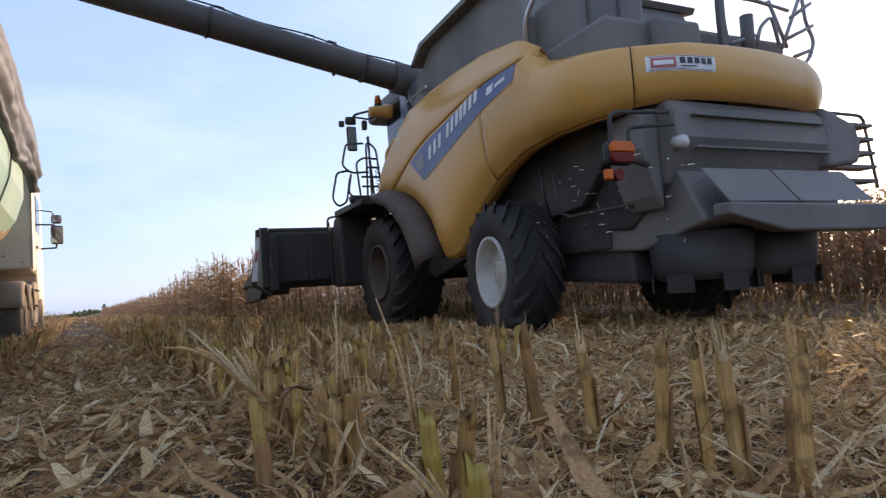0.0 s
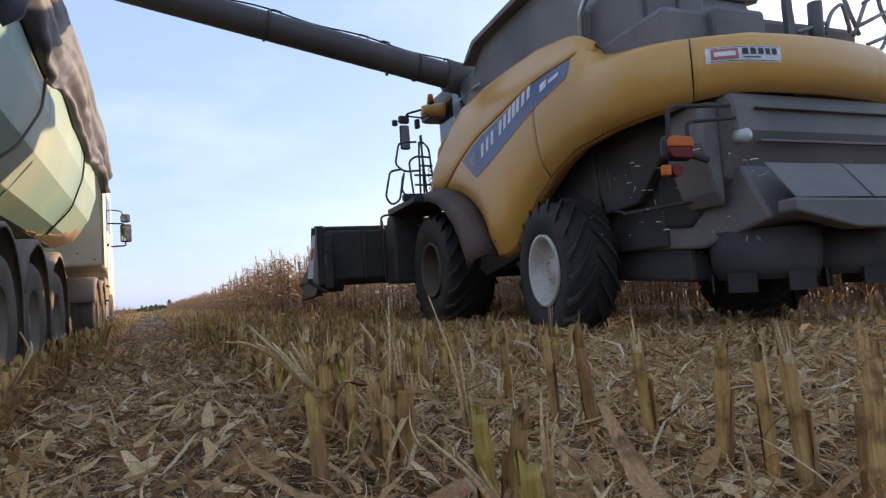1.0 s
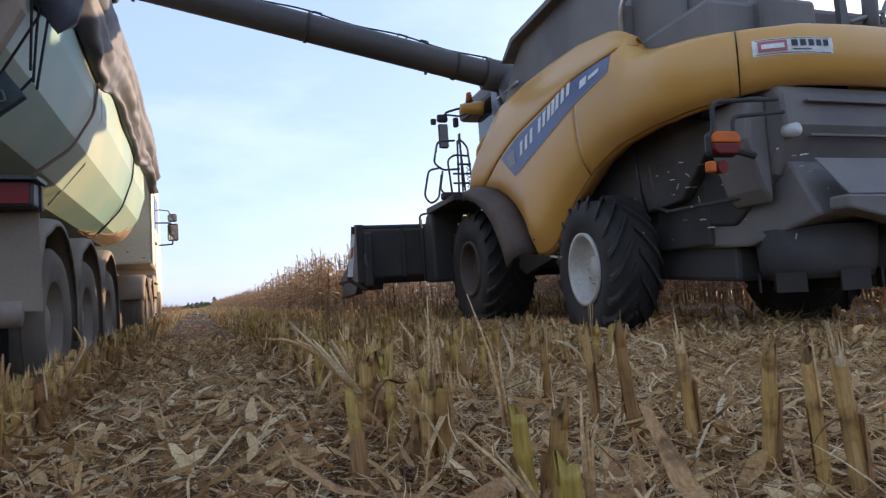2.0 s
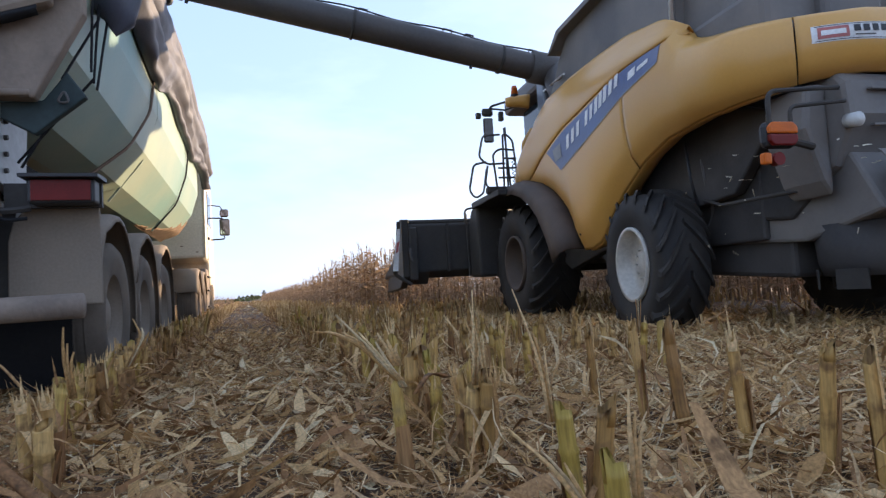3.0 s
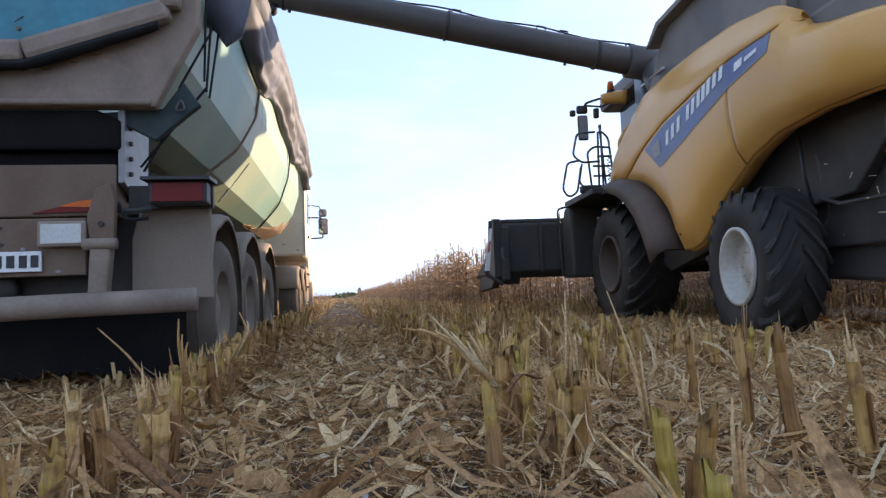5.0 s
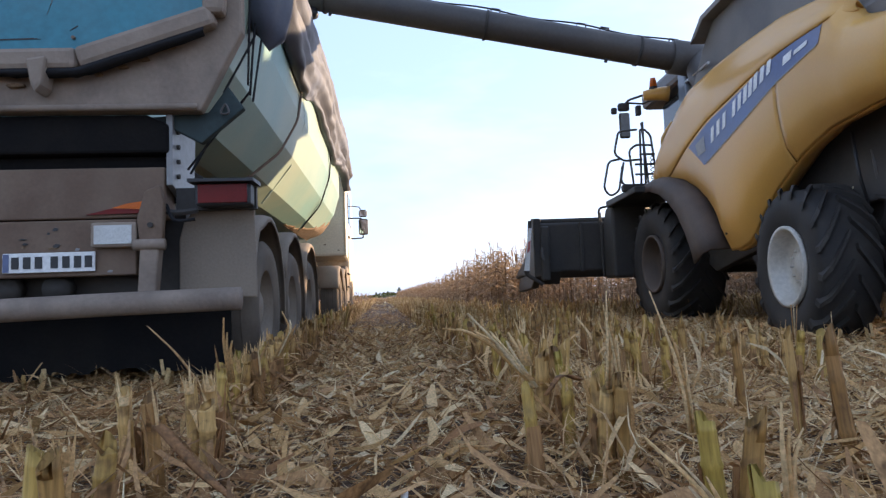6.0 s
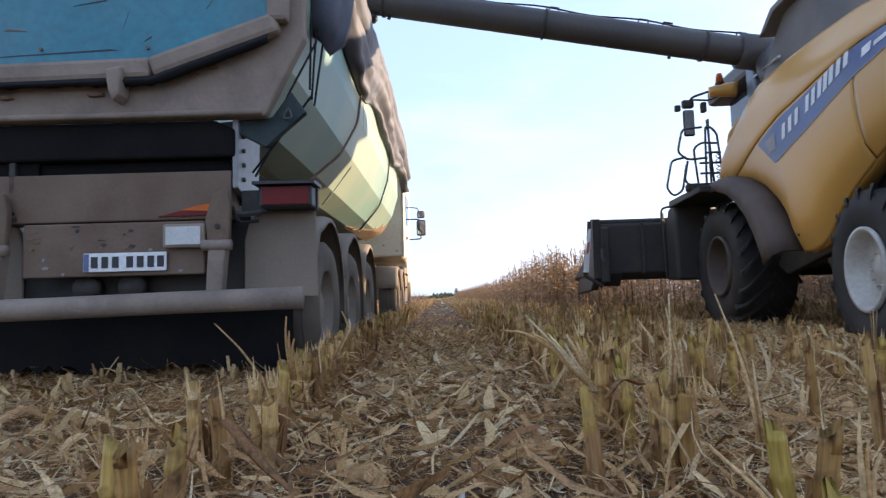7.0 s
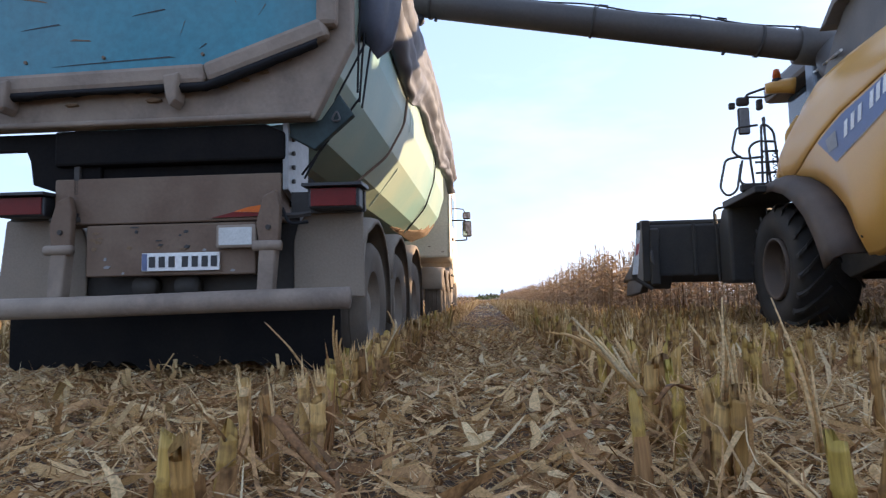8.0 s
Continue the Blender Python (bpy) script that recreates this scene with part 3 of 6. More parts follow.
        for i, p in enumerate(q):
            f = i / (len(q) - 1)
            ww = w * (1 - 0.55 * f * f)
            rows.append([(p[0] - ww / 2, p[1], p[2]), (p[0], p[1] - ww * 0.35, p[2]), (p[0] + ww / 2, p[1] + 0.002, p[2])])
        bm = bmesh.new()
        if m is M_HUSK and w < 0.026:  # a split stalk is a few fibres that part towards the tip
            for side_, lean_, cutoff in ((-0.36, -0.35, 1.0), (0.02, 0.0, 0.86), (0.36, 0.5, 0.72)):
                keep = max(2, round(len(q) * cutoff))
                strand = []
                for i, p in enumerate(q[:keep]):
                    f = i / (keep - 1)
                    ww = w * 0.58 * (1 - 0.75 * f * f)
                    cx = p[0] + w * side_ + w * lean_ * f * f * 1.6
                    strand.append([(cx - ww / 2, p[1], p[2]), (cx, p[1] - ww * 0.5, p[2] + 0.004 * math.sin(5 * f)), (cx + ww / 2, p[1] + 0.002, p[2])])
                sheet(strand, bm)
        else:
            sheet(rows, bm)
        ob = part("split_stalk", bm, m, None, smooth=True)
        solid(ob, 0.003, 0)
        tagged(ob, lab, "stubble", "split stalks")
    count = len(near)
    for rx, y0, y1, hm in ((-0.68, 2.95, 9.0, 0.32), (0.68, 2.05, 9.0, 0.33), (1.43, 2.9, 8.0, 0.33), (2.18, 2.8, 8.0, 0.30)):
        y = y0
        while y < y1 and count < 295:
            y += rng.uniform(0.05, 0.115) if abs(rx) < 1 else rng.uniform(0.09, 0.26)
            put(rx + rng.gauss(0, 0.028), y, max(0.12, rng.gauss(hm, 0.032)), None, rng.uniform(0.85, 1.2))
            count += 1
    # torn leaves and sheaths that stand between the stalks of the rows
    for rx, y0, y1, n in ((-0.68, 1.6, 9.0, 420), (0.68, 1.6, 9.0, 520), (1.43, 2.4, 8.0, 200), (2.18, 2.6, 8.0, 160)):
        c = np.stack([rx + RNG.normal(0, 0.06, n), RNG.uniform(y0, y1, n)], -1)
        v, q = strips(n, c, RNG.uniform(0.12, 0.34, n), RNG.uniform(0.006, 0.022, n), RNG.uniform(0.0, 0.12, n), 0.9, 0.5, RNG)
        loose("row_leaves", v, q, M_HUSK if rx > 0 else M_SHEATH, "torn dry leaves standing among the stubble row", "stubble", smooth=True)
    # the rest of the rows, too many to count
    vs, fs, nv = [], [], 0
    rows = [-0.68, 0.68, 1.43, 2.18] + [2.93 + 0.75 * i for i in range(10)] + [-5.2 - 0.75 * i for i in range(12)] + [-1.43, -2.18, -2.93, -3.68, -4.43]
    starts = {-0.68: 9.0, 0.68: 9.0, 1.43: 9.0, 2.18: 8.0}
    for rx in rows:
        y = starts.get(rx, -7.0)
        crushed = -4.5 < rx < -1
        stop = 60 if -1 < rx < 2.5 else (14.0 if rx > 2.5 else 45)
        while y < stop:
            y += RNG.uniform(0.055, 0.13) * (1 + max(0, y - 15) / 25)
            if crushed and RNG.random() < 0.75:
                continue
            if rx > 2 and y < 10 and RNG.random() < 0.7:
                continue
            h, r = (RNG.uniform(0.06, 0.2) if crushed or (rx > 2.5 and y < 10) else max(0.1, RNG.normal(0.31, 0.06))), RNG.uniform(0.012, 0.02) * (1 + max(0, y - 15) / 60)
            x0, lx, ly = rx + RNG.normal(0, 0.035), RNG.normal(0, 0.05), RNG.normal(0, 0.05)
            for z, k in ((-0.02, 1.1), (h, 0.95)):
                for j in range(5):
                    a = 2 * math.pi * j / 5
                    vs.append((x0 + lx * max(z, 0) / 0.3 + r * k * math.cos(a), y + ly * max(z, 0) / 0.3 + r * k * math.sin(a), z + (0.02 * math.cos(a * 1.0 + y) if z > 0 else 0)))
            for j in range(5):
                fs.append((nv + j, nv + (j + 1) % 5, nv + 5 + (j + 1) % 5, nv + 5 + j))
            nv += 10
            for q in range(3):
                a, ln, w = RNG.uniform(0, 6.28), RNG.uniform(0.1, 0.28), RNG.uniform(0.006, 0.016)
                b0 = np.array([x0, y, h * RNG.uniform(0.3, 0.95)])
                dr = np.array([math.cos(a) * 0.6, math.sin(a) * 0.6, RNG.uniform(-0.4, 1.2)])
                dr /= np.linalg.norm(dr)
                sd = np.array([-math.sin(a), math.cos(a), 0]) * w
                m1 = b0 + dr * ln * 0.55
                e = m1 + (dr + np.array([0, 0, -0.9])) * ln * 0.4
                vs += [tuple(b0 - sd), tuple(b0 + sd), tuple(m1 - sd), tuple(m1 + sd), tuple(e - sd * 0.3), tuple(e + sd * 0.3)]
                fs += [(nv, nv + 1, nv + 3, nv + 2), (nv + 2, nv + 3, nv + 5, nv + 4)]
                nv += 6
    loose("stubble_field", vs, fs, M_ROWS, "rows of cut dry maize stubble across the field", "stubble")


# ---- standing dry maize ----
def corn_arrays(rng, h):
    """One dry maize plant as vertices and quads."""
    vs, fs = [], []
    lean = rng.normal(0, 0.05, 2)

    def centre(z):
        return np.array([lean[0] * z * z * 0.5, lean[1] * z * z * 0.5, z])

    levels = np.linspace(-0.03, h * 0.93, 5)
    for i, z in enumerate(levels):
        c, r = centre(z), 0.014 * (1 - 0.55 * i / 4)
        for j in range(4):
            vs.append(c + [r * math.cos(j * 1.571), r * math.sin(j * 1.571), 0])
    for i in range(4):
        for j in range(4):
            fs.append((i * 4 + j, i * 4 + (j + 1) % 4, i * 4 + 4 + (j + 1) % 4, i * 4 + 4 + j))

    def leaf(z, a, ln, w, up, droop):
        p, d = centre(z), np.array([math.cos(a), math.sin(a), up])
        d /= np.linalg.norm(d)
        tw = rng.normal(0, 0.7)
        b = len(vs)
        k = 5
        for i in range(k + 1):
            f = i / k
            ww = w * (0.6 + 0.4 * math.sin(math.pi * min(1, f + 0.1))) * (1 - 0.85 * f ** 2)
            s = np.array([-math.sin(a) * math.cos(tw), math.cos(a) * math.cos(tw), math.sin(tw)]) * ww * 0.5
            vs.append(p - s)
            vs.append(p + s)
            p = p + d * ln / k
            d = d + np.array([rng.normal(0, 0.12), rng.normal(0, 0.12), -droop / k])
            d /= np.linalg.norm(d)
            tw += rng.normal(0, 0.35)
        for i in range(k):
            fs.append((b + 2 * i, b + 2 * i + 1, b + 2 * i + 3, b + 2 * i + 2))

    for q in range(9):
        z = h * (0.12 + 0.085 * q + rng.uniform(-0.03, 0.03))
        leaf(z, rng.uniform(0, 6.28), rng.uniform(0.28, 0.55), rng.uniform(0.03, 0.055), rng.uniform(0.5, 1.6), rng.uniform(1.6, 3.2))
    for q in range(4):
        leaf(h * 0.9, rng.uniform(0, 6.28), rng.uniform(0.12, 0.24), 0.012, rng.uniform(1.5, 4), rng.uniform(0.3, 1.2))
    leaf(h * 0.5, rng.uniform(0, 6.28), 0.22, 0.06, 1.2, 2.5)
    return np.array(vs), np.array(fs)


def build_corn():
    kinds = [corn_arrays(RNG, h) for h in (1.30, 1.38, 1.42, 1.46, 1.5, 1.54, 1.58, 1.62, 1.45, 1.52)]
    spots = []
    for i in range(9):
        x = 2.75 + 0.75 * i
        y = 13.6 if x < 9 else 10.0
        while y < 110:
            y += RNG.uniform(0.085, 0.17) * (1 + max(0, y - 24) / (70 if i < 4 else 20)) * (1 + 0.2 * i)
            spots.append((x + RNG.normal(0, 0.05), y))
    for i in range(10):
        x = 9.3 + 0.6 * i
        y = -6.0
        while y < 24:
            y += RNG.uniform(0.10, 0.21)
            spots.append((x + RNG.normal(0, 0.05), y))
    weeds = [(RNG.uniform(-2.8, -0.95), RNG.uniform(26, 80)) for k in range(90)]
    V, F, nv = [], [], 0
    for x, y in spots + weeds:
        v, f = kinds[RNG.integers(len(kinds))]
        a, s = RNG.uniform(0, 6.28), RNG.uniform(0.90, 1.10) * (0.55 if x < 0 else interp(y, [(12.0, 1.13), (17.0, 1.10), (22.0, 0.99), (30.0, 0.85), (110.0, 0.80)]))
        c, d = math.cos(a) * s, math.sin(a) * s
        V.append(np.stack([v[:, 0] * c - v[:, 1] * d + x, v[:, 0] * d + v[:, 1] * c + y, v[:, 2] * s], -1))
        F.append(f + nv)
        nv += len(v)
    loose("standing_maize", np.concatenate(V), np.concatenate(F), M_CORN, "uncut field of dry brown standing maize", "maize crop")


# ---- far trees ----
def build_trees():
    rng = random.Random(3)
    base = thing("tree", pose(0, 0, 0), "small dark green tree on the far edge of the field", "tree", "trees on the horizon")
    part("trunk", tube([(0, 0, -0.2), (0.05, 0, 1.2), (0.0, 0.05, 2.6), (0.1, 0, 4.2)], 0.16, 7, r_end=0.04), M_BARK, base)
    for k in range(5):
        a = rng.uniform(0, 6.28)
        part("limb", tube([(0.03, 0, 1.3 + 0.5 * k), (0.5 * math.cos(a), 0.5 * math.sin(a), 1.9 + 0.5 * k), (1.0 * math.cos(a), 1.0 * math.sin(a), 2.2 + 0.5 * k)], 0.06, 5, r_end=0.02), M_BARK, base)
    vs, fs = [], []
    r = np.random.default_rng(5)
    for k in range(1100):
        z = r.uniform(1.1, 5.2)
        rad = 1.5 * math.sin(math.pi * min(1, (z - 0.6) / 4.9)) ** 0.7 * (0.75 + 0.35 * math.sin(z * 5 + 1))
        a, q = r.uniform(0, 6.28), r.uniform(0.3, 1) ** 0.5 * rad
        c = np.array([q * math.cos(a), q * math.sin(a), z])
        u, w = r.normal(0, 1, 3), r.normal(0, 1, 3)
        u, w = u / np.linalg.norm(u) * 0.14, w / np.linalg.norm(w) * 0.14
        n = len(vs)
        vs += [c - u, c + w, c + u, c - w]
        fs.append((n, n + 1, n + 2, n + 3))
    me = bpy.data.meshes.new("crown")
    me.from_pydata([tuple(v) for v in vs], [], fs)
    me.materials.append(M_LEAF)
    crown = new("crown", me)
    crown.parent = base
    spots = [(5.2, 190, 0.55), (7.6, 200, 0.4), (2.0, 210, 0.42), (9.6, 215, 0.45), (-2.0, 220, 0.4), (11.0, 230, 0.5), (3.4, 225, 0.36), (-60, 240, 0.9), (-75, 235, 0.7), (-110, 230, 1.1), (-130, 240, 0.9)]
    base.matrix_basis = pose(spots[0][0], spots[0][1], 0) @ Matrix.Diagonal((spots[0][2],) * 3 + (1,))
    for x, y, s in spots[1:]:
        base.scale = (s, s, s * 0.9)
        copy_thing(base, pose(x, y, 0, 0, 0, rng.uniform(0, 360)))
    s = spots[0][2]
    base.scale = (s, s, s)
    # low scrub along the far edge of the field
    r = np.random.default_rng(8)
    V, F, n = [], [], 0
    for k in range(9000):
        a = r.uniform(-1.25, 1.5)
        d = r.uniform(150, 260)
        hgt = 0.7 + 0.5 * math.sin(a * 31) + 0.4 * math.sin(a * 83 + 1)
        c = np.array([d * math.sin(a), d * math.cos(a), r.uniform(0, max(0.3, hgt)) + 0.2])
        u, w = r.normal(0, 1, 3), r.normal(0, 1, 3)
        u, w = u / np.linalg.norm(u) * 0.5, w / np.linalg.norm(w) * 0.5
        V += [c - u, c + w, c + u, c - w]
        F.append((n, n + 1, n + 2, n + 3))
        n += 4
    loose("far_scrub", V, F, M_LEAF, "low green scrub along the far field edge", "scrub")


build_litter()
build_stubble()
build_corn()
build_trees()


# ---- combine harvester: x right, y ahead, origin on the ground under the rear axle ----
COMBINE = pose(5.495, 5.57, 0, 0, 0, -4.3)


def wheel(parent, name, centre, radius, rim_r, width, side, lugs, label, steer=0.0, paint=None):
    """A lugged farm tyre on a dished rim; side -1 looks to the left."""
    w = part(name, box(-0.1, 0.1, -0.1, 0.1, -0.1, 0.1), M_DARK, parent, label)
    w.matrix_basis = pose(*centre, 0, 0, steer)
    h = width / 2
    r0 = radius - 0.055
    prof = [(rim_r, -h * 0.8), (rim_r + 0.05, -h * 0.9), (rim_r + (r0 - rim_r) * 0.5, -h), (r0 - 0.05, -h * 0.96), (r0, -h * 0.8), (r0 + 0.01, 0), (r0, h * 0.8), (r0 - 0.05, h * 0.96),
            (rim_r + (r0 - rim_r) * 0.5, h), (rim_r + 0.05, h * 0.9), (rim_r, h * 0.8)]
    part("tyre", lathe(prof, (0, 0, 0), 56), M_TYRE, w, smooth=True)
    for s in (-1, 1):
        bm, ring, sweep = bmesh.new(), [], 2 * math.pi / lugs * 1.5
        for k in range(5):
            f = k / 4
            a, x = sweep * f, s * (0.02 + (h - 0.02) * f)
            drop = 0.0 if f < 0.8 else 0.05
            for da, rr in ((-0.035, r0 - 0.03 - drop), (-0.026, radius - drop), (0.026, radius - drop), (0.035, r0 - 0.03 - drop)):
                aa = a + da / radius
                ring.append(bm.verts.new((x, rr * math.cos(aa), rr * math.sin(aa))))
        for k in range(4):
            for j in range(3):
                bm.faces.new((ring[4 * k + j], ring[4 * k + j + 1], ring[4 * k + 5 + j], ring[4 * k + 4 + j]))
        bm.faces.new(ring[0:4])
        bm.faces.new(ring[16:20][::-1])
        first = part("tread_lug", bm, M_TYRE, w)
        for i in range(lugs):
            lug = first if i == 0 else new("tread_lug", first.data)
            lug.parent = w
            lug.matrix_basis = pose(0, 0, 0, 360 * (i + (0.5 if s > 0 else 0)) / lugs)
    x = side * h
    dish = [(rim_r + 0.012, x * 0.86), (rim_r + 0.012, x * 0.98), (rim_r - 0.02, x * 0.98), (rim_r - 0.035, x * 0.9), (rim_r - 0.05, x * 0.45), (rim_r * 0.62, x * 0.30), (rim_r * 0.5, x * 0.42), (rim_r * 0.3, x * 0.45),
            (rim_r * 0.24, x * 0.5), (0.001, x * 0.52)]
    part("rim", lathe(dish, (0, 0, 0), 48), paint or M_RIM, w, "dusty dished rim", smooth=True)
    nut = part("wheel_nut", tube([(x * 0.42, 0, 0), (x * 0.42 + side * 0.035, 0, 0)], 0.012, 6), paint or M_RIM, w)
    for i in range(10):
        o = nut if i == 0 else new("wheel_nut", nut.data)
        o.parent = w
        o.matrix_basis = pose(0, rim_r * 0.4 * math.cos(0.628 * i), rim_r * 0.4 * math.sin(0.628 * i))
    return w


SIDE_BOTTOM = [(-2.4, 1.96), (-1.74, 1.96), (-1.16, 1.99), (-0.55, 1.94), (-0.07, 1.79), (0.36, 1.54), (0.68, 1.30), (0.85, 1.12), (0.98, 1.03), (1.2, 0.97), (1.44, 0.97), (1.54, 1.2), (1.68, 1.40), (1.96, 1.67), (2.25, 1.86), (2.55, 1.97), (3.0, 2.05), (3.45, 2.10)]
SIDE_TOP = [(-2.4, 2.52), (-2.1, 2.52), (-1.76, 2.60), (-1.1, 2.74), (-0.92, 2.80), (-0.80, 2.98), (-0.6, 3.07), (0.1, 3.19), (0.83, 3.22), (1.53, 3.22), (2.35, 3.17), (2.8, 3.0), (3.1, 2.80), (3.3, 2.6), (3.45, 2.35)]


def shell_point(s, u, out=0.0):
    half = -1.35 - 0.4 * math.pi - 0.66
    if s < half - 1e-9:
        p = shell_point(2 * half - s, u, out)
        return (-p[0], p[1], p[2])
    """A point of the yellow body: s runs along the left side (its y) and then, past -1.35, round the corner and over the back; u goes from the lower edge to the upper."""
    if s >= -1.35:
        x, y, nx, ny = -1.46, s, -1.0, 0.0
    else:
        a = -1.35 - s
        arc = 0.8 * math.pi / 2
        if a < arc:
            q = a / 0.8
            x, y, nx, ny = -0.66 - 0.8 * math.cos(q), -1.35 - 0.8 * math.sin(q), -math.cos(q), -math.sin(q)
        else:
            x, y, nx, ny = -0.66 + (a - arc), -2.15, 0.0, -1.0
            y -= 0.05 * max(0.0, 1 - (x / 0.66) ** 2)
    back = min(1.0, max(0.0, (-1.35 - s) / 1.2))
    zb, zt = interp(y, SIDE_BOTTOM), interp(y, SIDE_TOP)
    if back:
        zb, zt = zb + 0.12 * back, zt + 0.10 * back
    bulge = 0.16 * math.sin(math.pi * min(1, 0.12 + 0.8 * u)) - 0.05
    if u > 0.86:
        bulge -= (u - 0.86) * (1.3 if y < -0.85 else 0.5)
    if u < 0.1:
        bulge -= (0.1 - u) * 0.6
    d = bulge + out
    return (x + nx * d, y + ny * d, zb + (zt - zb) * u)


def shell_panel(name, s0, s1, parent, mirror=False, label=""):
    n = max(4, int(abs(s1 - s0) / 0.05))
    rows = []
    for i in range(n + 1):
        s = s0 + (s1 - s0) * i / n
        rows.append([shell_point(s, u) for u in (0, 0.02, 0.05, 0.1, 0.2, 0.3, 0.4, 0.5, 0.6, 0.7, 0.8, 0.86, 0.92, 0.96, 1.0)])
    if mirror:
        rows = [[(-p[0], p[1], p[2]) for p in r] for r in rows]
    return solid(part(name, sheet(rows), M_YELLOW, parent, label, smooth=True), 0.02, 0)


def flat_on_side(outline, out, n=18):
    """Points of a decal that lies over the side panel, between a lower and an upper line of (y, z)."""
    low, top = outline
    rows = []
    y0, y1 = low[0][0], low[-1][0]
    for i in range(n + 1):
        f = i / n
        row = []
        yl, yt = y0 + (y1 - y0) * f, top[0][0] + (top[-1][0] - top[0][0]) * f
        zl, zt = interp(yl, sorted(low)), interp(yt, sorted(top))
        for j in range(6):
            g = j / 5
            y, z = yl + (yt - yl) * g, zl + (zt - zl) * g
            zb, zz = interp(y, SIDE_BOTTOM), interp(y, SIDE_TOP)
            p = shell_point(y, min(1, max(0, (z - zb) / (zz - zb))), out)
            row.append((p[0], y, z))
        rows.append(row)
    return rows


def build_combine():
    c = thing("combine_harvester", COMBINE, "yellow combine harvester with raised dark maize header and swung-out auger", "combine harvester")
    # wheels
    # front rims get the dark fender colour, which paints in their shade
    wheel(c, "front_wheel", (-1.18, 3.72, 0.92), 0.96, 0.44, 0.80, -1, 20, "large lugged front wheel", 0, M_FENDER)
    wheel(c, "front_wheel", (1.18, 3.72, 0.92), 0.96, 0.44, 0.80, 1, 20, "large lugged front wheel", 0, M_FENDER)
    wheel(c, "rear_wheel", (-1.34, 0.0, 0.72), 0.79, 0.385, 0.54, -1, 18, "lugged rear wheel with off-white rim", -7)
    wheel(c, "rear_wheel", (1.34, 0.0, 0.72), 0.79, 0.385, 0.54, 1, 18, "lugged rear wheel with off-white rim", -7)
    # yellow body
    for mir in (False, True):
        shell_panel("side_panel", 3.42, 0.02, c, mir, "yellow side panel that tapers between the wheels")
        shell_panel("corner_panel", 0.0, -2.03, c, mir, "yellow panel round the rear corner")
    shell_panel("rear_panel", -2.04, -2 * (1.35 + 0.4 * math.pi) - 1.32 + 2.04, c, False, "yellow rear panel")
    for mir in (1, -1):
        rows = []
        for i in range(81):
            q = 1.30 - 3.3 * i / 80
            p = shell_point(q, 0.0)
            n_ = Vector((p[0], p[1], 0)) - Vector(shell_point(q, 0.0, -0.1)).to_2d().to_3d()
            n_ = n_.normalized() if n_.length > 1e-6 else Vector((-1, 0, 0))
            rows.append([(mir * (p[0] - n_.x * d), p[1] - n_.y * d, p[2] + lift) for d, lift in ((0.0, 0.004), (0.02, -0.012), (0.07, -0.008), (0.16, 0.03), (0.24, 0.09))])
        solid(part("arch_lip", sheet(rows), M_YELLOW, c, "turned-in lower edge of the yellow shell", smooth=True), 0.012, 0)
    # raised band above the decal, sweeping from the front wheel up to the roof
    low_line = [(-0.90, 2.87), (-0.64, 2.83), (-0.02, 2.83), (0.7, 2.74), (1.48, 2.62), (2.1, 2.41), (2.7, 2.20), (3.2, 2.08)]
    top_line = [(-0.90, 2.92), (-0.80, 3.02), (-0.6, 3.12), (0.1, 3.24), (0.83, 3.27), (1.53, 3.27), (2.35, 3.22), (2.8, 3.05), (3.1, 2.85), (3.3, 2.6)]
    for sx in (-1, 1):
        rows = []
        for i in range(37):
            y = 3.28 - i * (4.16 / 36)
            zl, zt = interp(y, low_line), interp(y, top_line)
            zb, zz = interp(y, SIDE_BOTTOM), interp(y, SIDE_TOP)
            row = []
            for f in (0, 0.03, 0.12, 0.3, 0.5, 0.7, 0.85, 0.95, 1.0):
                z = zl + (zt - zl) * f
                u = min(0.97, max(0.02, (z - zb) / (zz - zb)))
                d = {0: 0.004, 0.03: 0.02}.get(f, 0.028) - 0.10 * max(0, f - 0.8)
                row.append((sx * -shell_point(y, u, d)[0], y, z))
            row.append((sx * 1.28, y, zt - 0.06))
            rows.append(row)
        solid(part("roof_band", sheet(rows), M_YELLOW, c, "yellow band along the top of the side", smooth=True), 0.015, 0)
    # decals
    blue = [[(1.66, 2.06), (-0.04, 2.55), (-0.68, 2.66)], [(2.08, 2.38), (1.48, 2.58), (-0.02, 2.82), (-0.70, 2.84)]]
    dec = part("side_decal", sheet(flat_on_side(blue, 0.014)), M_BLUE, c, "blue decal with white marks", smooth=True)
    part("decal_edge", sheet(flat_on_side([[(1.62, 2.052), (-0.04, 2.533), (-0.66, 2.645)], [(1.62, 2.066), (-0.04, 2.547), (-0.66, 2.658)]], 0.016)), M_PALE, dec, "thin pale edging")
    # a word of ten letters, drawn as plain blocks
    ys = [1.44, 1.29, 1.14, 0.90, 0.77, 0.64, 0.53, 0.42, 0.29, 0.16]
    for y in ys:
        lo = 2.13 + (1.66 - y) * 0.295
        part("decal_mark", sheet(flat_on_side([[(y, lo + 0.085), (y - 0.078, lo + 0.108)], [(y, lo + 0.27), (y - 0.078, lo + 0.293)]], 0.019, 2)), M_WHITE, dec, "white block")
    part("decal_mark", sheet(flat_on_side([[(1.80, 2.20), (1.58, 2.22)], [(1.86, 2.36), (1.62, 2.42)]], 0.019, 3)), M_PALE, dec, "pale leaf-shaped mark")
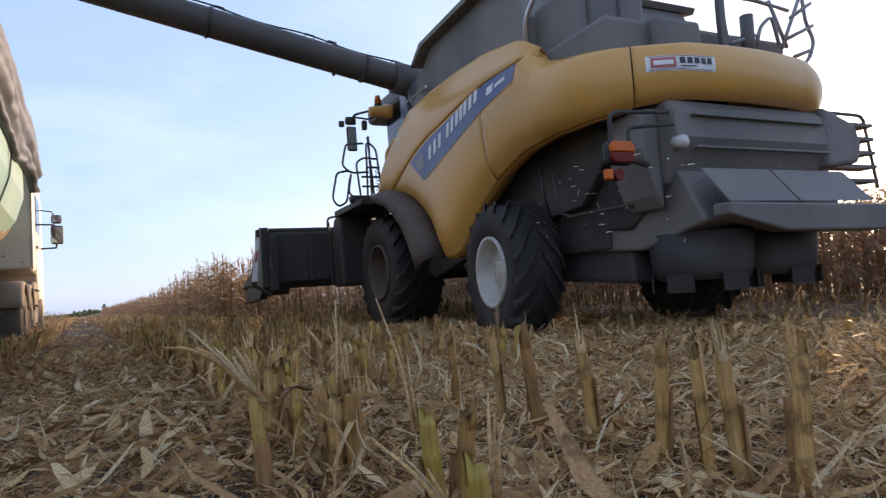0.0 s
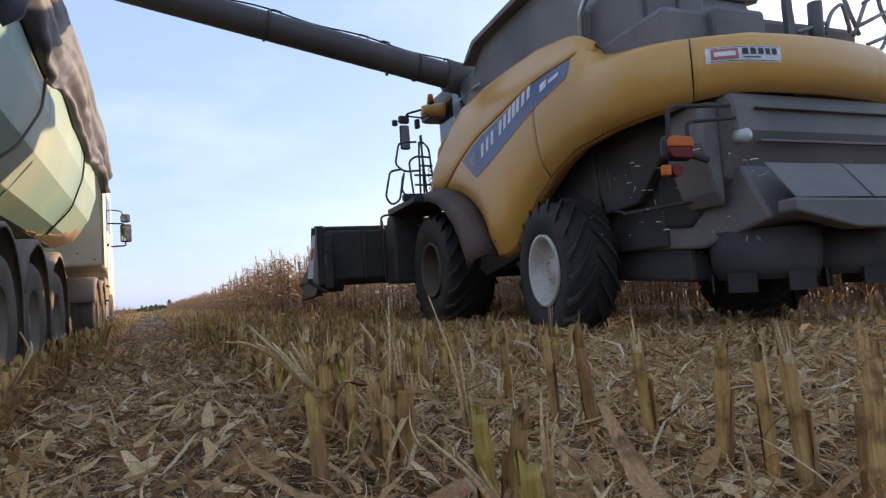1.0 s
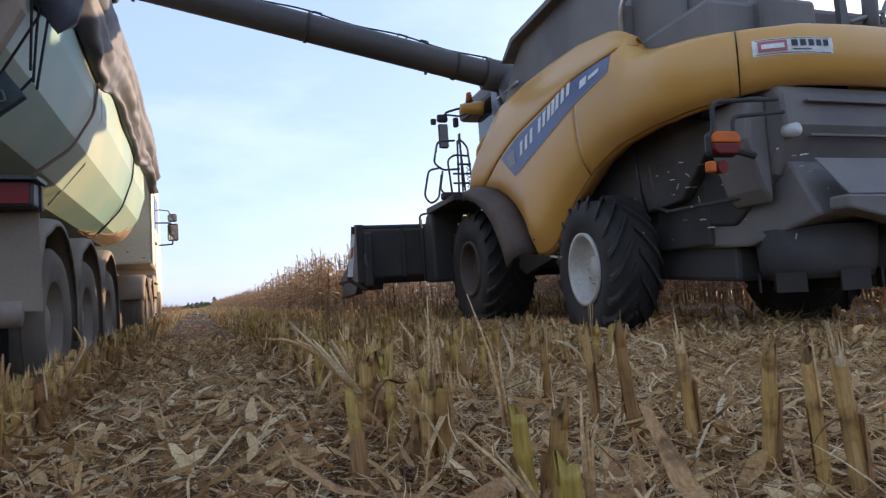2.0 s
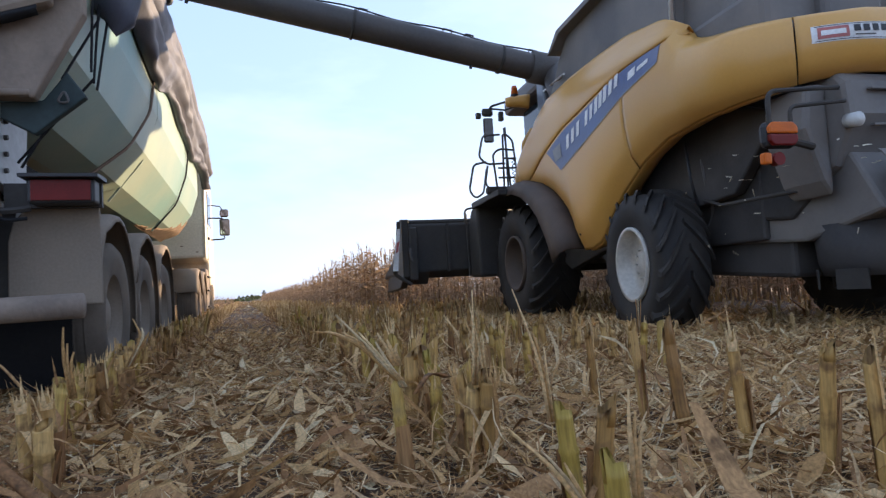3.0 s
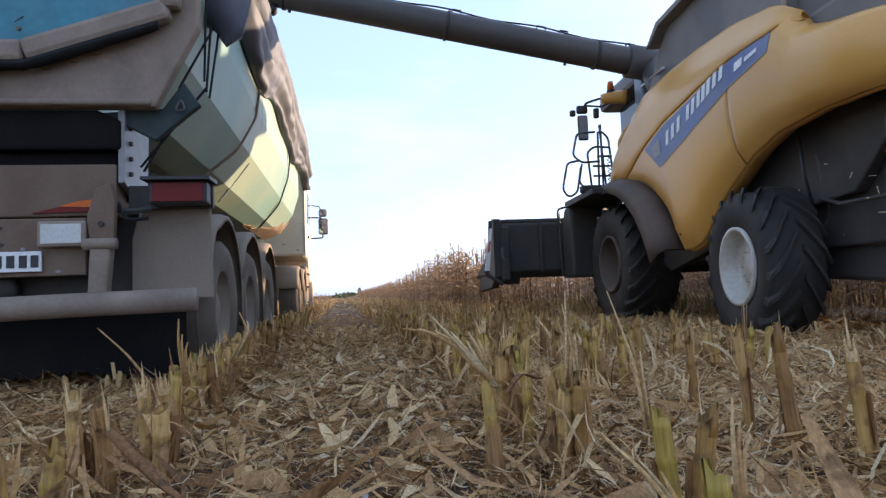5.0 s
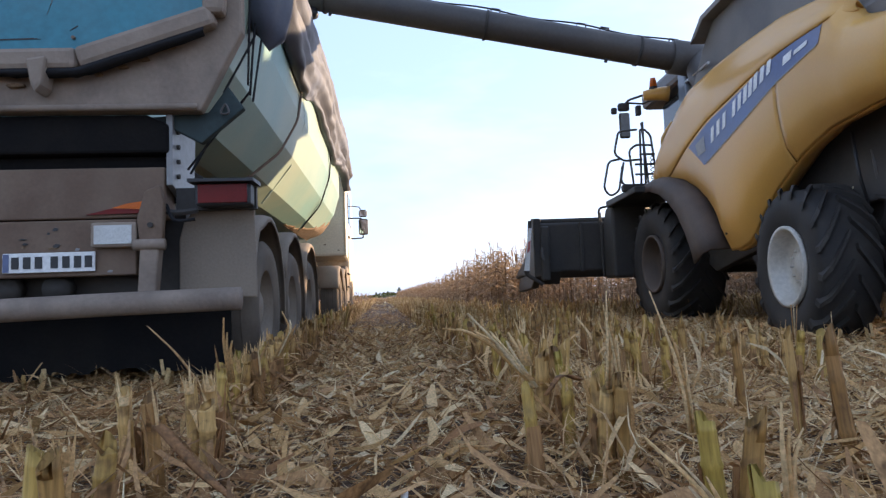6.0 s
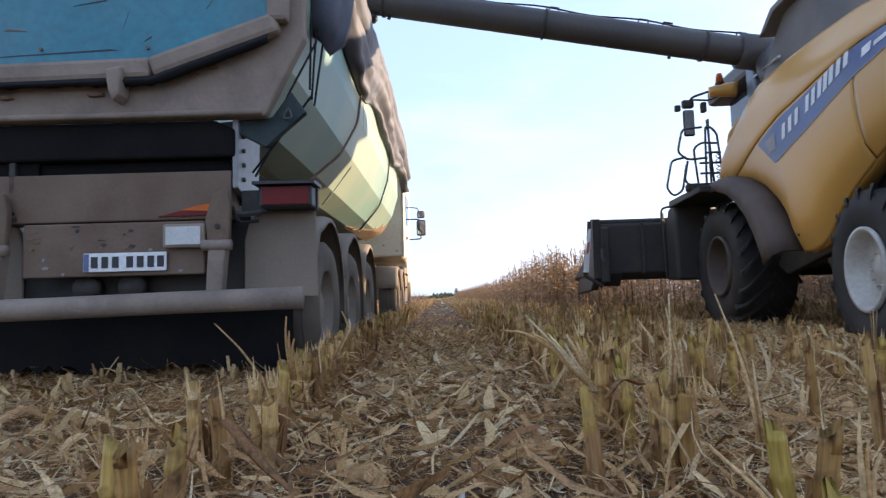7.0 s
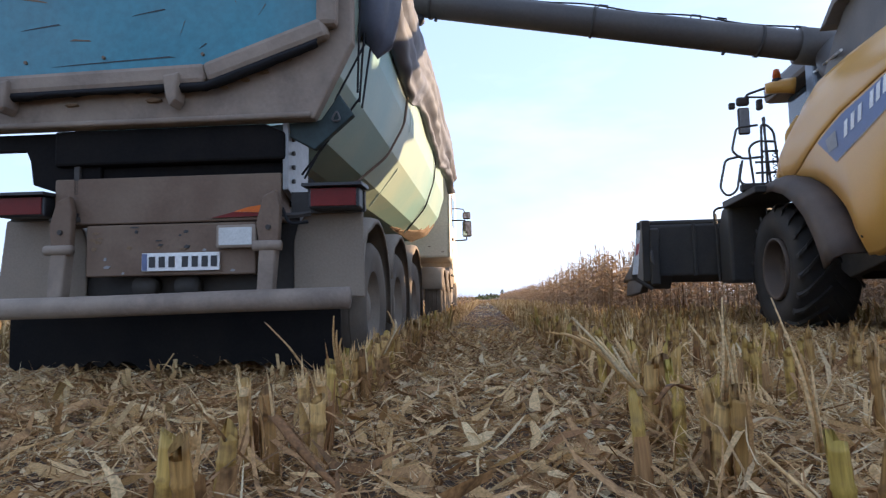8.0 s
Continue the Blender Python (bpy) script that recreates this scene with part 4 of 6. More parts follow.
    part("decal_mark", sheet(flat_on_side([[(-0.14, 2.655), (-0.28, 2.675)], [(-0.14, 2.745), (-0.28, 2.765)]], 0.019, 4)), M_WHITE, dec, "white block")
    part("decal_mark", sheet(flat_on_side([[(-0.32, 2.69), (-0.52, 2.715)], [(-0.32, 2.735), (-0.52, 2.76)]], 0.019, 4)), M_WHITE, dec, "white block")
    part("decal_mark", sheet(flat_on_side([[(2.75, 2.58), (2.45, 2.66)], [(2.75, 2.64), (2.45, 2.72)]], 0.014, 4)), M_GREY, c, "small grey mark")
    # dark seam by the wheel, hole in the panel
    part("panel_hole", tube([shell_point(1.36, 0.09, -0.01), shell_point(1.36, 0.09, 0.016)], 0.018, 10), M_BLACK, c)
    # maker's plate on the back: white plate, red field, dark bars
    def plate(s0, s1, z0, z1, out):
        rows = []
        for i in range(7):
            q = s0 + (s1 - s0) * i / 6
            lo, hi = shell_point(q, 0)[2], shell_point(q, 1)[2]
            rows.append([shell_point(q, (z - lo) / (hi - lo), out) for z in (z0, (z0 + z1) / 2, z1)])
        return sheet(rows)

    sign = part("rear_plate", plate(-2.13, -2.72, 2.275, 2.41, 0.013), M_WHITE, c, "white plate with a red field and dark bars")
    part("plate_mark", plate(-2.165, -2.355, 2.30, 2.39, 0.017), M_RED, sign, "red field")
    part("plate_mark", plate(-2.185, -2.335, 2.325, 2.365, 0.0185), M_WHITE, sign, "pale bar")
    for i in range(5):
        part("plate_mark", plate(-2.385 - 0.062 * i, -2.385 - 0.062 * i - 0.044, 2.335, 2.388, 0.017), M_BLACK, sign, "dark block")
    part("plate_mark", plate(-2.39, -2.53, 2.305, 2.315, 0.017), M_GREY, sign, "grey line")
    for z in (2.282, 2.399):
        part("plate_mark", plate(-2.15, -2.70, z, z + 0.005, 0.016), M_BLACK, sign, "thin dark border")
    # front fender
    for sx in (-1, 1):
        arc = [(3.35, 2.16), (2.95, 2.14), (2.55, 2.03), (2.22, 1.86), (1.96, 1.66), (1.74, 1.40), (1.60, 1.18), (1.52, 1.00)]
        rows = [[(sx * 1.30, y, z), (sx * 1.62, y, z), (sx * 1.72, y + 0.05, z - 0.05), (sx * 1.74, y + 0.22, z - 0.16)] for y, z in arc]
        solid(part("fender", sheet(rows), M_FENDER, c, "dark plastic fender over the front wheel", smooth=True), 0.03, 0)
    # chassis, axles, inner body
    part("threshing_body", box(-0.95, 0.95, -1.2, 4.1, 0.85, 3.0), M_RECESS, c, "dark inner body", bevel=0.03)
    part("rear_axle", tube([(-1.25, 0, 0.72), (-0.6, 0, 0.88), (0.6, 0, 0.88), (1.25, 0, 0.72)], 0.11, 10), M_DARK, c)
    part("front_axle", box(-1.2, 1.2, 3.5, 3.95, 0.75, 1.2), M_DARK, c, bevel=0.03)
    for sx in (-1, 1):
        part("belt_guard", prism([(0.3, 1.2), (2.6, 0.75), (2.9, 0.9), (2.9, 2.1), (-0.9, 2.2), (-1.6, 1.9), (-1.0, 1.3)], "x", sx * 0.96, sx * 1.08), M_RECESS, c, bevel=0.02)
    # rear hood, chopper and spreader
    part("rear_hood", prism([(-2.10, 2.07), (-1.75, 2.07), (-1.75, 1.2), (-2.02, 1.35), (-2.20, 1.72), (-2.18, 1.98)], "x", -0.98, 1.05), M_HOOD, c, "dark rear hood under the yellow panel", bevel=0.05)
    part("hood_core", prism([(-1.76, 2.05), (-0.3, 2.1), (-0.3, 1.1), (-1.5, 1.0), (-1.76, 1.2)], "x", -0.94, 1.0), M_RECESS, c, "black inner wall of the hood", bevel=0.03)
    # slanting side plate that closes the hood towards the lamps
    part("hood_cheek", prism([(-0.97, 2.02), (-1.16, 2.0), (-1.20, 1.66), (-1.06, 1.25), (-0.97, 1.12)], "y", -2.0, -1.55), M_HOOD, c, "dusty plate behind the tail lamps, lightened as by haze", bevel=0.04)
    for z, x1 in ((1.90, 0.95), (1.62, 1.0)):
        part("hood_rib", box(-0.80, x1, -2.235, -2.19, z, z + 0.022), M_HOOD, c, bevel=0.006)
    part("hood_wing", prism([(1.0, 2.1), (1.5, 1.95), (1.58, 1.75), (1.5, 1.55), (1.0, 1.5)], "y", -2.2, -0.8), M_HOOD, c, bevel=0.04)
    part("chopper_box", prism([(-2.1, 1.45), (-0.7, 1.5), (-0.7, 0.85), (-1.6, 0.8), (-2.35, 0.98)], "x", -0.90, 1.0), M_HOOD, c, bevel=0.03)
    for x0, x1 in ((-0.88, -0.05), (-0.02, 1.0)):
        part("spreader_plate", prism([(-2.32, 1.42), (-2.30, 1.43), (-2.55, 1.12), (-2.57, 1.11)], "x", x0, x1), M_HOOD, c, "grey spreader plate")
    part("spreader_wing", prism([(-0.95, 1.10), (2.2, 1.06), (2.2, 0.90), (1.0, 0.84), (-0.3, 0.86), (-0.95, 1.0)], "y", -2.62, -2.45), M_HOOD, c, "dark spreader board", bevel=0.02)
    for x in (-0.45, 0.42):
        part("spreader_disc", tube([(x, -1.85, 0.92), (x, -1.85, 0.60), (x, -1.85, 0.50)], 0.46, 28, r_end=0.40), M_RECESS, c, "dark straw spreader drum", smooth=True)
        for k in range(6):
            a = k * 1.047 + 0.3
            part("rubber_flap", box(-0.12, 0.12, -0.008, 0.008, -0.16, 0.0), M_TYRE, c).matrix_basis = pose(x + 0.44 * math.cos(a), -1.85 + 0.44 * math.sin(a), 0.56, 0, 0, math.degrees(a) + 90)
    part("sieve_box", prism([(-1.4, 0.5), (0.8, 0.62), (0.8, 1.0), (-1.4, 1.0)], "x", -0.85, 0.85), M_RECESS, c, "dark box under the body", bevel=0.04)
    part("steering_rod", tube([(-1.15, -0.22, 0.78), (1.15, -0.22, 0.78)], 0.03, 8), M_GREY, c, smooth=True)
    part("steering_cylinder", tube([(-0.9, -0.28, 0.86), (-0.2, -0.28, 0.9)], 0.055, 12), M_DARK, c, smooth=True)
    for k in range(5):
        x = -1.2 + 0.16 * k
        part("hydraulic_hose", tube(rounded([(x, -0.5, 1.9), (x - 0.06, -0.62, 1.5), (x + 0.12, -0.5, 1.15), (x + 0.05, -0.25, 0.9)], 0.15), 0.016, 6), M_GREY if k % 2 else M_BLACK, c, smooth=True)
    part("side_strut", tube([(-1.0, -1.75, 1.22), (-1.22, -1.0, 1.2), (-1.1, -0.6, 1.3)], 0.018, 8), M_DARK, c)
    rs = random.Random(2)
    for k in range(12):
        x, y, z = rs.uniform(-1.28, 0.6), rs.uniform(-2.1, -0.3), rs.uniform(0.75, 1.25)
        if k < 4:
            x, z = -1.10, rs.uniform(1.0, 1.8)
        part("caught_straw", tube([(x, y, z), (x - 0.01 + rs.uniform(-0.03, 0.03), y + rs.uniform(-0.02, 0.02), z - rs.uniform(0.03, 0.09))], 0.004, 5), M_FIBRE, c, "straw caught on the machine")
    # lamp bracket on the rear corner
    br = part("lamp_bracket", tube(rounded([(-1.70, -2.2, 1.50), (-1.70, -2.2, 1.87), (-1.30, -2.2, 1.90), (-1.02, -2.15, 1.93)], 0.08), 0.018, 8), M_DARK, c)
    part("bracket_rail", tube(rounded([(-1.52, -2.2, 1.60), (-1.52, -2.2, 1.76), (-1.0, -2.18, 1.82)], 0.06), 0.016, 8), M_DARK, c)
    def lens_shape(x0, x1, z0, z1, cut, up):
        """A lens with two corners cut off, above or below."""
        return [(x0, z0), (x1, z0), (x1, z1 - cut), (x1 - cut, z1), (x0 + cut, z1), (x0, z1 - cut)] if up else [(x0 + cut, z0), (x1 - cut, z0), (x1, z0 + cut), (x1, z1), (x0, z1), (x0, z0 + cut)]

    lamp = part("tail_lamp", box(-1.75, -1.475, -2.21, -2.12, 1.455, 1.655), M_BLACK, c, "rounded tail lamp with amber and red lens", bevel=0.06)
    part("lens", prism(lens_shape(-1.735, -1.49, 1.556, 1.642, 0.035, True), "y", -2.235, -2.20), M_LAMP_AMBER, lamp, "amber lens", bevel=0.012)
    part("lens", prism(lens_shape(-1.735, -1.49, 1.468, 1.553, 0.035, False), "y", -2.235, -2.20), M_LAMP_RED, lamp, "red lens", bevel=0.012)
    part("reflector", tube([(-1.655, -2.22, 1.375), (-1.655, -2.16, 1.375)], 0.048, 16), M_LAMP_RED, c, "round red reflector")
    part("reflector", box(-1.78, -1.715, -2.22, -2.16, 1.335, 1.42), M_LAMP_AMBER, c, "small amber reflector", bevel=0.015)
    part("lamp_arm", tube([(-1.6, -2.14, 1.55), (-1.2, -2.05, 1.5)], 0.03, 8), M_DARK, c)
    part("work_lamp", tube([(-0.97, -2.16, 1.67), (-0.97, -2.26, 1.66)], 0.055, 16), M_LAMP_WHITE, c, "small round lamp with clear lens", smooth=True)
    # grain tank, engine deck
    part("grain_tank", prism([(-0.55, 2.95), (2.6, 2.95), (2.5, 3.3), (2.12, 3.72), (1.78, 3.98), (0.2, 4.02), (-0.35, 3.9), (-0.6, 3.4)], "x", -1.30, 1.30), M_HOOD, c, "dark grey grain tank with sloping covers", bevel=0.03)
    part("tank_cover", prism([(2.0, 3.82), (2.16, 3.80), (1.80, 4.03), (0.2, 4.07), (-0.45, 3.93), (-0.4, 3.86), (0.2, 3.99), (1.74, 3.96)], "x", -1.45, 1.45), M_HOOD, c, "folded tank cover", bevel=0.01)
    part("engine_cover", box(-1.25, 1.2, -1.75, -0.5, 2.55, 2.95), M_HOOD, c, "dark engine deck", bevel=0.06)
    part("engine_cover", box(-1.15, -0.2, -1.2, -0.45, 2.9, 3.5), M_HOOD, c, "engine cover", bevel=0.05)
    part("air_box", box(-0.75, -0.15, -1.85, -1.25, 2.6, 2.96), M_HOOD, c, "dark box on the engine deck", bevel=0.05)
    part("hose", tube(rounded([(-1.27, -0.55, 3.1), (-1.32, -0.62, 3.35), (-1.25, -0.8, 3.62), (-1.1, -1.0, 3.75)], 0.12), 0.03, 8), M_STEEL, c, "pale hose")
    part("exhaust_pipe", tube([(0.34, -1.95, 2.55), (0.36, -1.95, 3.03)], 0.065, 14), M_GREY, c, "short exhaust pipe", smooth=True)
    for x in (-0.95, -0.55):
        part("deck_post", tube([(x, -1.2, 2.9), (x, -1.2, 3.9)], 0.03, 8), M_GREY, c)
    part("aerial_bracket", prism([(0.0, 2.6), (0.1, 2.68), (0.07, 2.95), (0.07, 3.4), (0.0, 3.4), (-0.01, 2.95)], "y", -1.95, -1.9), M_GREY, c)
    # rear ladder with rails
    rails = [
        [(0.47, -1.95, 2.75), (0.56, -1.95, 2.96), (0.74, -1.95, 3.08), (0.81, -1.95, 2.79)],
        [(0.85, -1.95, 2.76), (1.02, -1.95, 3.04), (1.18, -1.95, 3.30), (1.25, -1.95, 3.43)],
        [(1.25, -1.95, 3.34), (1.27, -1.95, 3.07), (1.38, -1.95, 2.90), (1.28, -1.95, 2.71), (1.12, -1.95, 2.58)],
        [(0.06, -1.95, 3.20), (0.50, -1.95, 3.21), (1.00, -1.95, 3.17)],
        [(0.90, -1.95, 2.85), (1.38, -1.95, 3.06)],
        [(0.11, -1.95, 2.73), (0.48, -1.95, 2.85)],
        [(1.03, -1.95, 2.69), (1.31, -1.95, 2.79)],
        [(1.22, -1.95, 2.60), (1.36, -1.95, 2.54), (1.28, -1.95, 2.26), (1.17, -1.95, 2.17)],
        [(0.71, -1.95, 3.24), (0.93, -1.95, 2.77)],
        [(1.03, -1.95, 3.10), (1.38, -1.95, 3.30)],
    ]
    for r in rails:
        part("ladder_rail", tube(rounded(r, 0.08), 0.02, 8), M_PALE, c, smooth=True)
    for k in range(5):
        z = 1.45 + 0.16 * k
        part("ladder_step", box(1.75 + 0.06 * k, 2.6, -1.75, -1.55, z, z + 0.035), M_GREY, c)
    part("ladder_side", prism([(1.6, 1.35), (1.7, 1.35), (2.05, 2.25), (1.95, 2.25)], "y", -1.7, -1.64), M_GREY, c)
    part("ladder_side", tube(rounded([(1.95, -1.65, 2.25), (2.6, -1.65, 2.25), (2.75, -1.65, 1.4)], 0.1), 0.02, 8), M_GREY, c)
    # cab
    part("cab_post", box(-1.12, -0.84, 3.12, 3.42, 2.4, 4.02), M_CAB, c, "blue-grey cab post", bevel=0.04)
    part("cab_glass", box(-0.86, 0.95, 3.5, 4.75, 2.2, 3.75), M_GLASS, c, "dark cab glass", bevel=0.06)
    part("cab_roof", box(-1.1, 1.1, 3.3, 5.1, 3.75, 4.05), M_GREY, c, "cab roof", bevel=0.08)
    part("cab_door_frame", tube(rounded([(-1.35, 3.47, 2.1), (-1.38, 3.5, 2.85), (-1.2, 3.5, 3.1)], 0.1), 0.03, 8), M_YELLOW, c, "yellow door edge")
    horn = part("beacon_horn", tube([(-1.22, 3.5, 3.56), (-1.30, 3.52, 3.57), (-1.40, 3.55, 3.575), (-1.52, 3.58, 3.57), (-1.59, 3.6, 3.565)], 0.12, 14, r_end=0.075), M_YELLOW, c, "yellow horn on the cab side", smooth=True)
    b = part("beacon", tube([(-1.44, 3.56, 3.68), (-1.44, 3.56, 3.78), (-1.44, 3.56, 3.83)], 0.06, 14, r_end=0.04), M_LAMP_AMBER, c, "amber beacon", smooth=True)
    part("beacon_base", tube([(-1.44, 3.56, 3.62), (-1.44, 3.56, 3.69)], 0.065, 14), M_BLACK, c)
    # mirror arm and mirror
    part("mirror_arm", tube(rounded([(-1.4, 3.6, 3.56), (-1.52, 3.75, 3.63), (-1.72, 4.0, 3.62), (-1.78, 4.0, 3.46)], 0.06), 0.02, 8), M_DARK, c)
    part("mirror_arm", tube([(-1.4, 3.6, 3.52), (-1.54, 3.8, 3.50), (-1.72, 4.0, 3.58)], 0.016, 8), M_DARK, c)
    mi = part("mirror", box(-1.86, -1.69, 3.98, 4.06, 3.00, 3.42), M_DARK, c, "tall cab mirror", bevel=0.03)
    part("mirror_glass", box(-1.845, -1.705, 3.97, 3.978, 3.02, 3.40), M_PALE, mi)
    part("mirror", box(-1.87, -1.68, 3.98, 4.08, 3.45, 3.59), M_DARK, c, "small wide-angle mirror", bevel=0.04)
    part("side_lamp", box(-1.99, -1.90, 3.96, 4.04, 3.40, 3.50), M_DARK, c, bevel=0.02)
    part("side_lamp", box(-1.62, -1.54, 3.85, 3.95, 3.34, 3.50), M_DARK, c, bevel=0.02)
    # access ladder and platform rails
    yb = 3.75
    for r in (
        [(-1.55, yb, 2.15), (-1.58, yb, 2.5), (-1.62, yb, 3.08), (-1.70, yb, 3.18), (-1.76, yb, 3.18), (-1.78, yb, 2.2)],
        [(-1.66, yb + 0.05, 2.15), (-1.72, yb + 0.05, 3.3)],
        [(-1.72, yb, 3.3), (-1.72, yb, 2.15)],
        [(-1.80, yb, 3.18), (-2.05, yb, 3.16), (-2.12, yb, 2.8), (-2.0, yb, 2.68), (-1.75, yb, 2.70)],
        [(-1.60, yb, 2.92), (-1.82, yb, 2.94), (-1.92, yb, 2.85), (-1.88, yb, 2.3)],
        [(-2.02, yb, 2.72), (-2.2, yb, 2.68), (-2.28, yb, 2.25), (-2.2, yb, 2.12), (-2.08, yb, 2.2), (-2.02, yb, 2.6)],
        [(-2.0, yb, 2.66), (-2.05, yb, 2.35), (-1.95, yb, 2.25), (-1.65, yb, 2.26)],
        [(-1.85, yb, 2.46), (-1.58, yb, 2.46)],
        [(-1.85, yb, 2.62), (-1.58, yb, 2.62)],
        [(-1.78, yb, 2.78), (-1.58, yb, 2.78)],
    ):
        part("platform_rail", tube(rounded([(-2.25 + (x + 2.28) * 1.2, y, z - 0.11) for x, y, z in r], 0.07), 0.018, 8), M_GREY, c, smooth=True)
    part("rail_foot", box(-1.95, -1.55, yb - 0.05, yb + 0.1, 2.08, 2.2), M_DARK, c, bevel=0.03)
    coil = [(-1.46 + 0.03 * math.cos(k * 0.9), yb + 0.03 * math.sin(k * 0.9), 2.14 + 0.009 * k) for k in range(60)]
    part("coiled_cable", tube(coil, 0.007, 5), M_BLACK, c)
    part("platform", prism([(3.35, 2.10), (4.9, 2.10), (4.9, 1.98), (3.35, 2.0)], "x", -1.9, -1.0), M_DARK, c, bevel=0.02)
    # feeder house and step boxes before the front wheel
    part("feeder_house", prism([(3.9, 1.0), (3.9, 2.1), (5.7, 1.75), (5.7, 0.85)], "x", -0.75, 0.75), M_DARK, c, bevel=0.04)
    part("step_box", prism([(4.75, 0.75), (5.35, 0.75), (5.35, 1.7), (5.15, 2.0), (4.75, 2.05)], "x", -1.85, -1.05), M_DARK, c, "dark step box before the front wheel", bevel=0.05)
    part("step_rail", tube(rounded([(-1.95, 5.2, 1.75), (-1.95, 5.2, 2.02), (-1.7, 5.2, 2.06), (-1.5, 5.2, 1.95)], 0.08), 0.02, 8), M_DARK, c)
    part("step_rail", tube(rounded([(-1.88, 5.3, 0.8), (-1.9, 5.3, 1.95)], 0.08), 0.02, 8), M_DARK, c)
    return c


def build_header(c):
    """The maize header on the feeder house, raised off the ground."""
    hd = part("maize_header", prism([(5.62, 0.92), (5.62, 1.80), (5.70, 1.87), (5.85, 1.87), (6.0, 1.4), (6.35, 1.0), (6.35, 0.80), (5.8, 0.80)], "x", -2.95, 2.95), M_DARK, c, "dark raised maize header with a white and red end plate", bevel=0.03)
    part("top_beam", tube([(-3.0, 5.7, 1.86), (3.0, 5.7, 1.86)], 0.05, 10), M_DARK, hd, smooth=True)
    for x in (-2.2, -1.3, 1.3, 2.2):
        part("back_rib", box(x - 0.03, x + 0.03, 5.55, 5.62, 0.9, 1.82), M_DARK, hd, bevel=0.01)
    for sx in (-1, 1):
        part("end_plate", prism([(5.5, 1.90), (5.75, 1.93), (6.3, 1.5), (7.6, 0.75), (7.7, 0.55), (6.0, 0.62), (5.55, 0.82)], "x", sx * 2.96, sx * 3.10), M_DARK, hd, "dark end plate", bevel=0.02)
        part("end_frame", tube(rounded([(sx * 3.16, 5.48, 1.86), (sx * 3.2, 5.5, 1.3), (sx * 3.28, 5.6, 0.9), (sx * 2.95, 5.55, 0.68)], 0.1), 0.035, 8), M_DARK, hd)
        part("warning_strip", prism([(sx * 3.14, 1.72), (sx * 3.19, 1.72), (sx * 3.31, 0.94), (sx * 3.21, 0.94)], "y", 5.44, 5.455), M_WHITE, hd, "white and red warning strip")
        part("warning_bar", prism([(sx * 3.165, 1.50), (sx * 3.215, 1.46), (sx * 3.245, 1.26), (sx * 3.195, 1.30)], "y", 5.43, 5.438), M_RED, hd, "red bar")
        part("hose_bundle", tube(rounded([(sx * 2.9, 5.5, 1.5), (sx * 2.98, 5.46, 1.25), (sx * 2.86, 5.5, 0.95), (sx * 2.95, 5.5, 0.75)], 0.1), 0.03, 8), M_GREY, hd)
        part("drive_case", box(sx * 2.9 - 0.08, sx * 2.9 + 0.08, 5.45, 5.6, 0.75, 1.75), M_DARK, hd, bevel=0.03)
    for k in range(9):
        x = -3.0 + k * 0.75
        part("snout", prism([(6.2, 0.86), (6.2, 1.2), (6.8, 1.15), (7.6, 0.98), (8.0, 0.84), (7.2, 0.86)], "x", x - 0.14, x + 0.14), M_DARK, hd, "pointed row divider", bevel=0.05)
    part("skid", prism([(5.5, 0.92), (6.1, 0.92), (6.1, 0.72), (5.75, 0.68)], "x", -2.95, -2.6), M_DARK, hd, bevel=0.02)
    return hd


